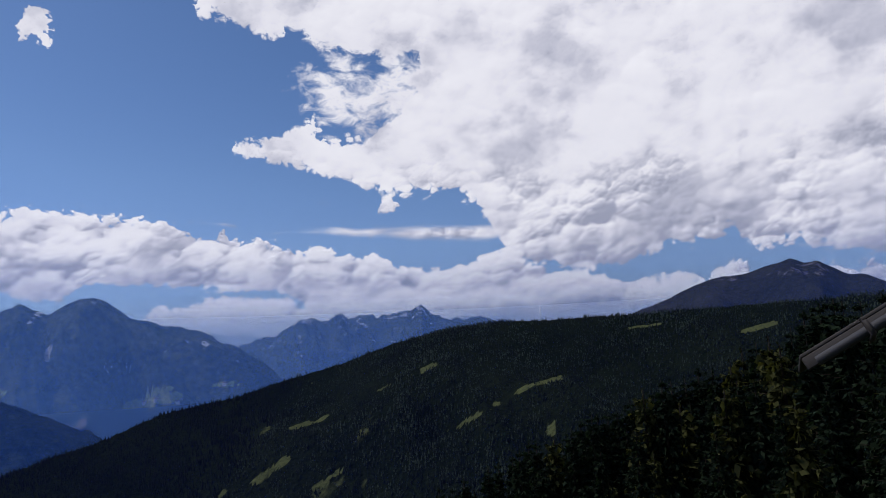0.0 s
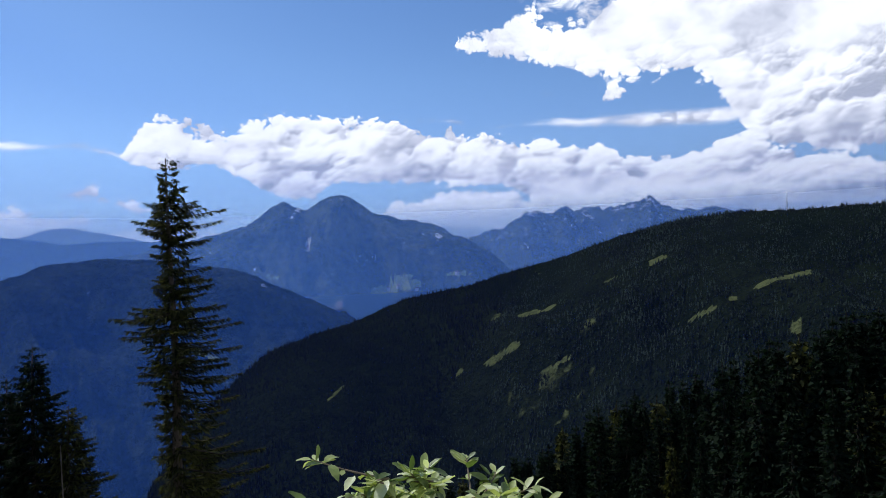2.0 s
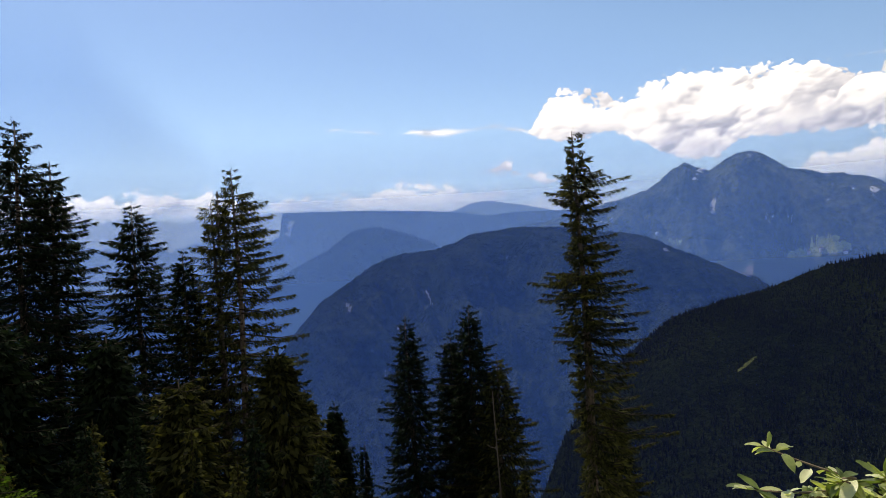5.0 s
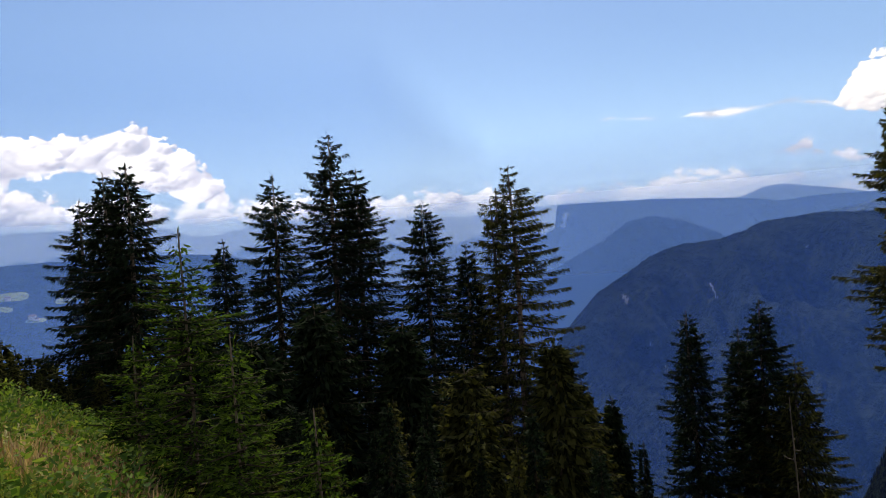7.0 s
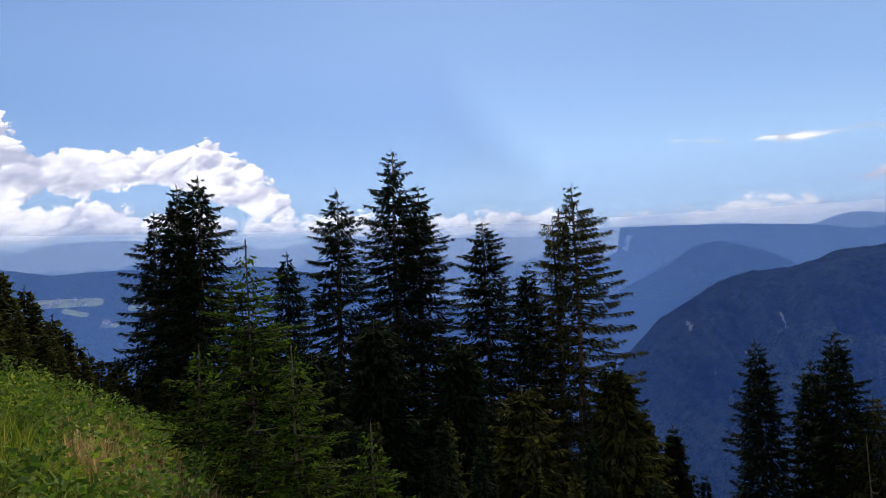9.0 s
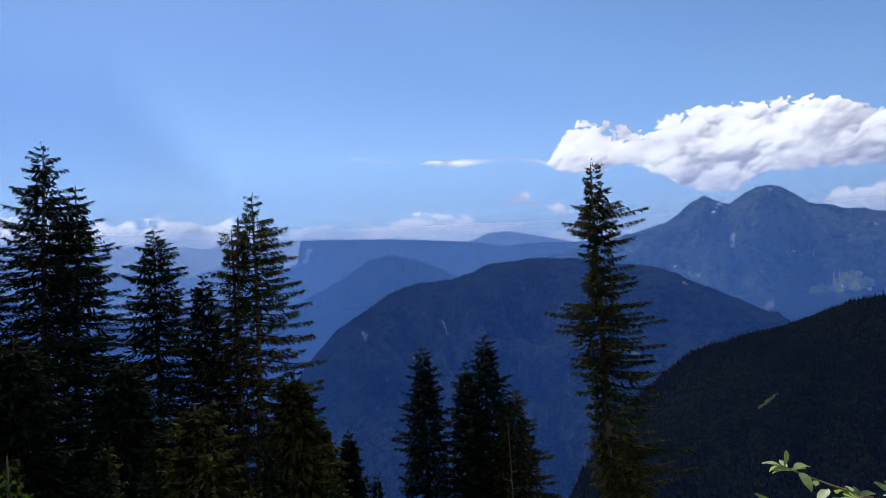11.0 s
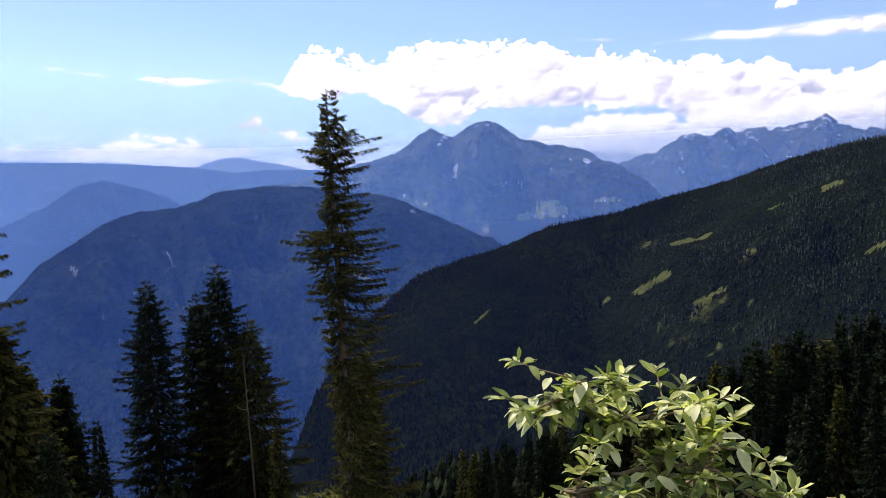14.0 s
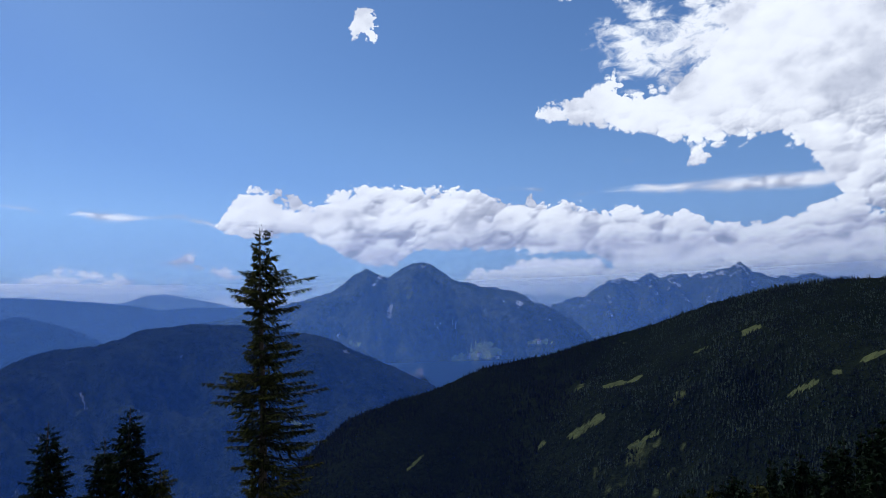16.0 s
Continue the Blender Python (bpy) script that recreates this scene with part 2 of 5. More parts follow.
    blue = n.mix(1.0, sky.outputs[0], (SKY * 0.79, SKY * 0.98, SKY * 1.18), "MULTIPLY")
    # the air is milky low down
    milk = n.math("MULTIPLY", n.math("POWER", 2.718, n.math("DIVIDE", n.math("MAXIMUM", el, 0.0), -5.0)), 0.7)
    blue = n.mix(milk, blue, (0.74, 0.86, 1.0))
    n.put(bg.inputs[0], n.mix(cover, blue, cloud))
    bg.inputs[1].default_value = 1.0
    n.t.links.new(bg.outputs[0], out.inputs[0])


SKY, CLOUD = 0.1, 1.14
build_sky()

sun = new("sun", bpy.data.lights.new("sun", "SUN"))
sun.data.energy, sun.data.angle, sun.data.color = 3.5, radians(0.55), (1.0, 0.95, 0.86)
sun_dir = spot(SUN_AZ, SUN_EL, 1.0) - Vector((0, 0, EYE))
sun.matrix_world = look(sun_dir * 100, (0, 0, 0))


# ---------- materials ----------
def material(name, shade):
    """A node material; shade(n, principled) sets it up and may return a shader output in its place."""
    m = bpy.data.materials.new(name)
    m.use_nodes = True
    n = Nodes(m.node_tree)
    out = n.add("ShaderNodeOutputMaterial")
    p = n.add("ShaderNodeBsdfPrincipled")
    p.inputs["Specular IOR Level"].default_value = 0.25
    made = shade(n, p)
    n.t.links.new(made or p.outputs[0], out.inputs[0])
    return m


def bumped(n, p, height, distance, strength=1.0):
    b = n.add("ShaderNodeBump")
    n.put(b.inputs["Height"], height)
    b.inputs["Distance"].default_value = distance
    b.inputs["Strength"].default_value = strength
    n.put(p.inputs["Normal"], b.outputs[0])


def place(n):
    return n.add("ShaderNodeNewGeometry").outputs["Position"]


def hill_material(name, dark, light, rock, meadow, grain, rock_at):
    """Wooded hillside with rock and meadow where the mesh marks them; grain is the size of the trees."""
    def shade(n, p):
        pos = place(n)
        big, fine = n.noise(pos, 0.006, 8.0, 0.66), n.noise(pos, 1.0 / grain, 4.0, 0.7)
        wood = n.mix(n.step(n.math("MULTIPLY_ADD", fine, 0.6, n.math("MULTIPLY", big, 0.5)), 0.38, 0.72), dark, light)
        att = n.add("ShaderNodeAttribute")
        att.attribute_name = "cover"
        sep = n.add("ShaderNodeSeparateColor")
        n.put(sep.inputs[0], att.outputs["Color"])
        rocky = n.step(n.math("ADD", sep.outputs[1], n.math("MULTIPLY", n.math("SUBTRACT", n.noise(pos, 0.016, 8.0, 0.75), 0.5), rock_at * 1.6)), 0.44, 0.56)
        grassy = n.step(n.math("MULTIPLY_ADD", n.math("SUBTRACT", n.noise(pos, 0.03, 6.0, 0.65), 0.5), 0.5, sep.outputs[0]), 0.42, 0.58)
        stone = n.mix(n.noise(pos, 0.05, 8.0, 0.7), tuple(c * 0.6 for c in rock), rock)
        sward = n.mix(n.noise(pos, 0.06, 5.0, 0.6), tuple(c * 0.65 for c in meadow), meadow)
        n.put(p.inputs["Base Color"], n.mix(grassy, n.mix(rocky, wood, stone), sward))
        p.inputs["Roughness"].default_value = 1.0
        p.inputs["Specular IOR Level"].default_value = 0.0
        bumped(n, p, n.math("MULTIPLY_ADD", n.noise(pos, 0.35 / grain, 5.0, 0.6), 2.5, fine), grain * 0.9)
    return material(name, shade)


# the ridge's floor is near black: the trees' shade is in its colour
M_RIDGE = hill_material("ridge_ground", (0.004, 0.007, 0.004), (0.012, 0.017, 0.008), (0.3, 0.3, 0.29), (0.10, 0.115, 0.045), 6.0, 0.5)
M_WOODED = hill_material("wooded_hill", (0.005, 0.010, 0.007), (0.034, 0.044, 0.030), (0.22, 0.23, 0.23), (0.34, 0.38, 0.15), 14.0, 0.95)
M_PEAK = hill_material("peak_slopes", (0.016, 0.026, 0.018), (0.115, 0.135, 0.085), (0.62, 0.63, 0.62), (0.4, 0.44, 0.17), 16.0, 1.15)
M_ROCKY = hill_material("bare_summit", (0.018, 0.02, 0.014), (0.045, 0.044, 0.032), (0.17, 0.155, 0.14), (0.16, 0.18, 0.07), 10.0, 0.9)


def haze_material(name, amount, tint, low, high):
    """A tinted, mostly clear sheet standing in for hazy air; it thins out with height."""
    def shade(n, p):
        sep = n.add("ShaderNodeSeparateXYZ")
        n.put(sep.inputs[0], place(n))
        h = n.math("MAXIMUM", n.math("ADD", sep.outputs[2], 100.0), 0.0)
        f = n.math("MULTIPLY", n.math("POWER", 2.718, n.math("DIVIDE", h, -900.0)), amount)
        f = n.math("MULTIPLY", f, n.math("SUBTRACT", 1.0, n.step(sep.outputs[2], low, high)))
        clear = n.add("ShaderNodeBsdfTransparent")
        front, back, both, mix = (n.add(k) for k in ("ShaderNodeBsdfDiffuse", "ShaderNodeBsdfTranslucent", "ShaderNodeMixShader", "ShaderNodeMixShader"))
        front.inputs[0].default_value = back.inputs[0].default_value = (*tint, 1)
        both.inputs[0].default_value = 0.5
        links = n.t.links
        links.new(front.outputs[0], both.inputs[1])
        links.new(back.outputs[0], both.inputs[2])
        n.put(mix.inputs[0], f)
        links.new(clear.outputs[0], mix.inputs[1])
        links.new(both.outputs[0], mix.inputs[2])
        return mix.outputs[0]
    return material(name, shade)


# ---------- terrain ----------
def mesh_from(name, verts, faces, mat, uneven=True, smooth_shade=True):
    me = bpy.data.meshes.new(name)
    verts, faces = np.asarray(verts, np.float32), np.asarray(faces, np.int32)
    k = faces.shape[1]
    me.vertices.add(len(verts))
    me.vertices.foreach_set("co", verts.ravel())
    me.loops.add(faces.size)
    me.loops.foreach_set("vertex_index", faces.ravel())
    me.polygons.add(len(faces))
    me.polygons.foreach_set("loop_start", np.arange(0, faces.size, k, dtype=np.int32))
    me.polygons.foreach_set("loop_total", np.full(len(faces), k, np.int32))
    me.update(calc_edges=True)
    if smooth_shade:
        me.polygons.foreach_set("use_smooth", np.ones(len(faces), bool))
    me.materials.append(mat)
    return me


def value_noise(x, y, seed=0):
    """Smooth noise in -1..1 on arrays."""
    xi, yi = np.floor(x).astype(np.int64), np.floor(y).astype(np.int64)
    fx, fy = x - xi, y - yi
    fx, fy = fx * fx * (3 - 2 * fx), fy * fy * (3 - 2 * fy)

    def h(a, b):
        v = (a * 374761393 + b * 668265263 + seed * 974634577) & 0xFFFFFFFF
        v = ((v ^ (v >> 13)) * 1274126177) & 0xFFFFFFFF
        return ((v ^ (v >> 16)) & 0xFFFF) / 32767.5 - 1.0
    return (h(xi, yi) * (1 - fx) + h(xi + 1, yi) * fx) * (1 - fy) + (h(xi, yi + 1) * (1 - fx) + h(xi + 1, yi + 1) * fx) * fy


def fractal(x, y, size, octaves=5, seed=0, ridged=False, gain=0.5):
    out, amp = np.zeros_like(x, dtype=float), 1.0
    for o in range(octaves):
        v = value_noise(x / size + 17.3 * o, y / size - 9.1 * o, seed + o)
        out += amp * ((1 - 2 * np.abs(v)) if ridged else v)
        size, amp = size / 2.03, amp * gain
    return out


# how steeply the own hillside falls away (downwards positive) over azimuth
FALL = [(-180, -0.3), (-90, -0.3), (-60, 0.12), (-33, 0.34), (-14, 0.37), (0, 0.42), (11, 0.5), (30, 0.54), (35, 0.4), (38, 0.35), (40.5, 0.37), (45, 0.52), (60, 0.46), (80, 0.28), (97, 0.12), (103, 0.06), (110, 0.0), (130, -0.12), (180, -0.3)]
BREAK = [(-180, 3000), (-60, 900), (-20, 420), (20, 300), (35, 90), (60, 60), (90, 30), (96, 15), (112, 15), (130, 60), (180, 3000)]


def slope_height(x, y):
    r = np.hypot(x, y)
    az = np.degrees(np.arctan2(-x, y))
    k = sum(ramp1d(FALL, np.clip(az + o, -180, 180)) for o in (-6, -3, 0, 3, 6)) / 5
    b = ramp1d(BREAK, az)
    z = -k * r - 0.5 * np.maximum(0, r - b) * smooth(0, 20, r - b)
    z = z + fractal(x, y, 9.0, 4, 5) * 0.16 * smooth(1.0, 6.0, r) + fractal(x, y, 60.0, 4, 8) * 1.2 * smooth(20, 120, r)
    return np.maximum(z, -560 + 25 * fractal(x, y, 500.0, 4, 3))


def ground_z(x, y):
    return float(slope_height(np.array([x]), np.array([y]))[0])


def polar_sheet(name, az, r, height, mat, cover=None):
    """A sheet over azimuth x distance whose height is a function of the place."""
    A, R = np.meshgrid(np.radians(az), r, indexing="ij")
    X, Y = -R * np.sin(A), R * np.cos(A)
    Z = height(X, Y, np.degrees(A), R)
    na, nr = A.shape
    i = np.arange(na * nr).reshape(na, nr)
    faces = np.stack([i[:-1, :-1], i[:-1, 1:], i[1:, 1:], i[1:, :-1]], -1).reshape(-1, 4)[:, ::-1]
    me = mesh_from(name, np.stack([X, Y, Z], -1).reshape(-1, 3), faces, mat)
    if cover is not None:
        c = np.zeros((na * nr, 4), np.float32)
        g, k = cover(X, Y, Z, np.degrees(A), R)
        c[:, 0], c[:, 1], c[:, 3] = g.ravel(), k.ravel(), 1
        att = me.color_attributes.new("cover", "FLOAT_COLOR", "POINT")
        att.data.foreach_set("color", c.ravel())
    return new(name, me)


def capsules(az, el, strips):
    """1 inside strips (az, el, az, el, half width in degrees), fading out."""
    out = np.zeros_like(az)
    for a0, e0, a1, e1, w in strips:
        da, de = a1 - a0, e1 - e0
        t = np.clip(((az - a0) * da + (el - e0) * de) / (da * da + de * de + 1e-9), 0, 1)
        d = np.hypot(az - a0 - t * da, (el - e0 - t * de) * 1.6)
        out = np.maximum(out, 1 - smooth(w * 0.6, w * 1.4, d))
    return out


Layer = namedtuple("Layer", "crest dist face depth rough spur seed trees", defaults=(0.0,))


def crest_height(L, az, r, x, y):
    """A mountain: its crest line over azimuth, its face towards the viewer, its back."""
    d = ramp1d(L.dist, az)
    top = EYE - L.trees + d * np.tan(np.radians(ramp1d(L.crest, az)))
    gap = d - r
    front = top - L.face * np.maximum(gap, 0) * (0.85 + 0.15 * smooth(0, 300, gap))
    back = top + 0.9 * np.minimum(gap, 0)
    z = np.where(gap > 0, front, back)
    grow = smooth(0, 260, np.abs(gap))
    arc = np.radians(az) * d
    bend = arc + 0.45 * gap + 60 * fractal(x, y, 400.0, 2, L.seed + 9)
    spurs = fractal(bend, r * 0.45, 260.0, 5, L.seed, True, 0.5) - 0.5
    z = z + L.spur * grow * spurs + L.rough * (0.45 + 0.55 * grow) * fractal(x, y, 60.0, 5, L.seed + 20, False, 0.6)
    return z


RIDGE = Layer([(-60, 3.5), (-38, 3.4), (-24, 3.2), (-17, 3.0), (-10.6, 2.9), (-7.5, 2.95), (-3.3, 2.6), (1.6, 1.5), (5.8, 0.1), (10, -1.0), (14.3, -2.2), (19, -3.0), (23.3, -4.7), (26, -5.4), (30, -6.6), (33, -9.0), (36, -11.8), (39, -15.8), (41, -20.0), (43, -25.0), (45, -31.0), (47, -38.0)],
              [(-60, 1000), (-25, 1100), (0, 1250), (15, 1300), (33, 1200), (47, 1000)], 0.42, 700, 3.0, 30.0, 11, 4.6)
CLEARINGS = [(-2.9, -5.8, -6.0, -4.2, 0.38), (-6.0, -4.2, -9.2, -2.6, 0.42), (-9.2, -2.6, -12.2, -1.9, 0.35), (-0.3, -1.2, -1.9, -0.5, 0.4), (12.3, -8.7, 10.0, -7.2, 0.55),
             (9.5, -4.9, 6.7, -4.2, 0.35), (8.0, -9.5, 5.8, -8.3, 0.3), (-10.9, -6.3, -11.0, -5.2, 0.5), (1.5, -1.8, 2.8, -2.4, 0.2), (15.0, -9.6, 14.4, -9.0, 0.3), (-17.5, 1.7, -20, 1.9, 0.2), (-26, 1.0, -28, 1.5, 0.35), (25.5, -11.0, 24.2, -9.9, 0.2)]


def ridge_z(x, y, az, r):
    return crest_height(RIDGE, az, r, x, y)


def shaded_part(az, el):
    """1 where the ridge forest is coloured as in cloud shadow, 0 where as sunlit."""
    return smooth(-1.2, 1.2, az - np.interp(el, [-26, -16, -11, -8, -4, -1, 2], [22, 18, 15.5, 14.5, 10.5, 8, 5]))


def ridge_cover(x, y, z, az, r):
    el = np.degrees(np.arctan2(z - EYE, r))
    patchy = 0.5 * smooth(0.1, 0.7, fractal(x, y, 55.0, 4, 17)) * smooth(16, 11, az) * smooth(0, 4, az)
    return np.maximum(0.66 * capsules(az, el, CLEARINGS) * smooth(-0.8, -0.2, fractal(x, y, 24.0, 4, 23)), patchy), np.zeros_like(az)


LAYERS = {}


def massif(name, L, az0, az1, mat, label, cover=None, da=0.18, nr=110, behind=260):
    LAYERS[name] = L
    dmax = max(d for a, d in L.dist)
    dmin = min(d for a, d in L.dist)
    low = (EYE + dmax * math.tan(radians(max(e for a, e in L.crest))) + 600) / L.face
    r = np.concatenate([np.linspace(max(dmin - low * 1.1, 250), dmin - L.depth, nr // 3, endpoint=False), np.linspace(dmin - L.depth, dmax + behind, nr)])
    ob = polar_sheet(name, np.arange(az0, az1 + da, da), r, lambda x, y, a, q: crest_height(L, a, q, x, y), mat,
                     cover or (lambda x, y, z, a, q: (np.zeros_like(a), np.zeros_like(a))))
    return tagged(ob, label, "mountain", kind="structure")


def rock_above(strips, level=None, meadow=(), speck=0.22):
    def cover(x, y, z, az, r):
        el = np.degrees(np.arctan2(z - EYE, r))
        k = np.maximum(0.52 * capsules(az, el, strips) * smooth(-1.0, 0.1, fractal(x, y, 26.0, 4, 29)), speck)
        if level is not None:
            k = np.maximum(k, 0.40 * smooth(level, level + 1.6, el))
        return 0.95 * capsules(az, el, meadow) * smooth(-1.4, -0.4, fractal(x, y, 40.0, 4, 31)) if meadow else np.zeros_like(az), k
    return cover


def build_land():
    az = np.concatenate([np.arange(-180, -50, 3.0), np.arange(-50, 125, 0.9), np.arange(125, 181, 3.0)])
    r = np.concatenate([[0.02], np.geomspace(0.4, 4950, 240)])
    g = polar_sheet("ground", az, r, lambda x, y, a, q: slope_height(x, y), M_SWARD)
    tagged(g, "grassy alpine hillside falling steeply into a deep valley", "ground", kind="structure")
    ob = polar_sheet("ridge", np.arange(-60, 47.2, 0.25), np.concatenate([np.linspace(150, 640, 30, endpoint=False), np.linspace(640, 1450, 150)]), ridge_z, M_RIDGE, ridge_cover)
    tagged(ob, "long dark ridge covered with spruce forest and small clearings", "mountain ridge", kind="structure")
    massif("summit", Layer([(-70, 3), (-45, 2.0), (-38, 3.2), (-35.4, 4.0), (-34.2, 4.6), (-33.1, 4.7), (-31.3, 5.9), (-30.5, 5.85), (-29.7, 6.15), (-28.5, 5.9), (-26.5, 5.3), (-25, 5.25), (-23.7, 5.0), (-20.2, 3.7), (-17, 2.6), (-10, 0)],
           [(-70, 1900), (-10, 1900)], 0.5, 430, 7.0, 45.0, 31), -62, -12, M_ROCKY, "bare dark rocky summit above the tree line", rock_above([], 3.6))
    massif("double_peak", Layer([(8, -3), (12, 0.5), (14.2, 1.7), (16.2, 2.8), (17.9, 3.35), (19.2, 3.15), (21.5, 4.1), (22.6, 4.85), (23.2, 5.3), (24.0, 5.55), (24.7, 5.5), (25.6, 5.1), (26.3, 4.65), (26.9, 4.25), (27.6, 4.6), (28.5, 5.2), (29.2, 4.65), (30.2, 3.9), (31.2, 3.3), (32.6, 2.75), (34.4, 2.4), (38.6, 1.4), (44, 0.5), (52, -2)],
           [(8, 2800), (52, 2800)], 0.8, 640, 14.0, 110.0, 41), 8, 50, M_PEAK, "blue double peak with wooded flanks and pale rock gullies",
           rock_above([(27.4, 4.3, 27.8, 3.7, 0.35), (26.6, 2.0, 26.9, 0.8, 0.3), (21.8, 1.0, 21.4, 0.2, 0.25), (16.2, 2.0, 16.0, 1.8, 0.25)], 4.0,
                      [(21.2, -2.5, 18.2, -2.0, 0.6), (20, -1.5, 18.6, -1.4, 0.35), (15.3, -1.3, 13.7, -1.3, 0.25), (33.9, -5.2, 32.0, -7.3, 0.5), (25.6, -3.9, 24.2, -3.8, 0.25), (29.9, -1.0, 29.2, -1.1, 0.2)]), 0.12, 150)
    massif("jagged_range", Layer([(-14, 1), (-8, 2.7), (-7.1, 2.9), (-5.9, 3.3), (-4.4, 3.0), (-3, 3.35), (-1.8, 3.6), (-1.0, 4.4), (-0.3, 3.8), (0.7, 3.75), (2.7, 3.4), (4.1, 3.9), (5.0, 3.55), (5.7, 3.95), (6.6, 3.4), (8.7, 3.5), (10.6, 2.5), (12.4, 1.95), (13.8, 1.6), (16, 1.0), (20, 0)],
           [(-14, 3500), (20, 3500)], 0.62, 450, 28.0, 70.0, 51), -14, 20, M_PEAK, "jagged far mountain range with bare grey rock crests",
           rock_above([], 2.0, (), 0.32), 0.1, 110)
    massif("snowy_range", Layer([(8, 1.0), (11, 2.0), (13, 2.6), (14.2, 2.3), (15.5, 2.7), (17, 2.2), (19, 2.0), (24, 1.0)],
           [(8, 4550), (24, 4550)], 0.6, 200, 10.0, 30.0, 55), 8, 24, M_SNOW, "distant snow-streaked mountains under the clouds", rock_above([], 0.5), 0.1, 40, 120)
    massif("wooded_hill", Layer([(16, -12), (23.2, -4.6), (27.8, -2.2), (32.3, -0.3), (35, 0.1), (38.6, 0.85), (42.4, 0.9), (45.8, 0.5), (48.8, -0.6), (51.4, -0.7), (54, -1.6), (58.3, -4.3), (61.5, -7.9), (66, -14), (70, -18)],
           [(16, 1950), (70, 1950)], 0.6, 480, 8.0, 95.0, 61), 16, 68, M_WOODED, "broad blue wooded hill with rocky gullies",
           rock_above([(56.2, -4.5, 55.2, -6.5, 0.16), (55.3, -6.9, 54.3, -8.6, 0.2), (54.2, -9.0, 53.2, -10.6, 0.16), (52.4, -6.0, 51.6, -8.0, 0.12), (49.6, -4.0, 49.2, -5.2, 0.12), (47.5, -1.9, 47.2, -2.1, 0.2), (43, -1.2, 42.8, -1.5, 0.2), (30.3, -1.6, 30.0, -1.7, 0.25)], None, [(35.2, -6.6, 34.0, -7.2, 0.3)]), 0.14, 130)
    massif("round_hill", Layer([(40, -6), (46, -1.8), (48.3, -0.3), (50.5, 0.8), (52, 1.3), (53.7, 1.7), (55.4, 1.35), (57.5, -0.1), (60.3, -1.4), (66, -5), (72, -9)],
           [(40, 2600), (72, 2600)], 0.6, 350, 5.0, 42.0, 71), 40, 70, M_WOODED, "rounded wooded hill in blue haze", None, 0.16, 70)
    massif("plateau", Layer([(30, 1.0), (36, 2.0), (42, 2.15), (44.3, 2.0), (46.5, 2.4), (48.7, 2.6), (52, 2.85), (56, 3.0), (60.5, 3.1), (60.9, 3.05), (61.15, 1.2), (63, 0.2), (66, -1.0), (72, -3), (78, -5)],
           [(30, 3400), (78, 3400)], 0.7, 420, 3.0, 36.0, 81), 30, 78, M_WOODED, "flat-topped plateau ending in a steep cliff",
           rock_above([(52.5, 1.0, 51.5, 0.4, 0.15), (60.2, 2.3, 60.6, 1.2, 0.3)]), 0.12, 80)
    massif("table_mountain", Layer([(34, 1.0), (39.4, 2.2), (41, 2.6), (42.6, 2.9), (44.1, 3.2), (45.3, 3.1), (46.8, 2.6), (50, 1.8)],
           [(34, 4050), (50, 4050)], 0.7, 250, 2.5, 12.0, 91), 34, 50, M_WOODED, "distant pale blue table mountain", None, 0.12, 40)
    massif("village_hill", Layer([(70, -4), (78, -1.6), (81, -0.8), (84.6, 0.1), (88, 1.0), (90.4, 1.25), (92, 1.3), (96, 1.25), (100, 1.3), (103, 1.2), (104.7, 1.05), (107.9, 1.6), (116, 2), (130, 2)],
           [(70, 2700), (130, 2700)], 0.45, 560, 4.0, 14.0, 101), 70, 128, M_WOODED, "low wooded hill with pale meadows and a village",
           rock_above([], None, [(105.4, -1.0, 101.8, -1.0, 0.5), (103.8, -1.6, 102.6, -1.9, 0.3), (101.4, -2.8, 100.6, -2.8, 0.25), (99.4, -1.6, 98.6, -1.5, 0.35), (108, -1.4, 106.8, -1.2, 0.4)]), 0.2, 90)
    massif("far_range", Layer([(44, 1.8), (48.9, 2.6), (53.2, 3.0), (57, 3.1), (59.9, 3.2), (62.5, 3.1), (66, 2.9), (68.7, 2.7), (72.9, 3.1), (74.7, 2.7), (77.1, 2.65), (80.8, 3.3), (84.5, 3.45), (86.3, 3.0), (88.2, 2.6), (89.9, 2.5), (92.1, 3.4), (98.4, 3.45), (102, 3.45), (104.3, 3.3), (105.7, 3.05), (106.5, 2.65), (108.6, 3.1), (130, 3.4)],
           [(44, 4650), (130, 4650)], 0.5, 320, 8.0, 26.0, 111), 44, 128, M_WOODED, "faint far mountain range on the horizon", None, 0.14, 50, 120)


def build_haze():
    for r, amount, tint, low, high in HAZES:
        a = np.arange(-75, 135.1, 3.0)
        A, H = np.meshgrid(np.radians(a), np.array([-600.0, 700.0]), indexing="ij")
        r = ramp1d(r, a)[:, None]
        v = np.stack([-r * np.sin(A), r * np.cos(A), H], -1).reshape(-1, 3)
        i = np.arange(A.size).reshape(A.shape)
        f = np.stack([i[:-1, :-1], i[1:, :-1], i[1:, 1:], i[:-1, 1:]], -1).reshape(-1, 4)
        ob = new("haze", mesh_from("haze", v, f, haze_material("haze_sheet", amount, tint, low, high)))
        tagged(ob, "tinted see-through sheet standing in for blue haze in the valley", "haze", kind="structure")


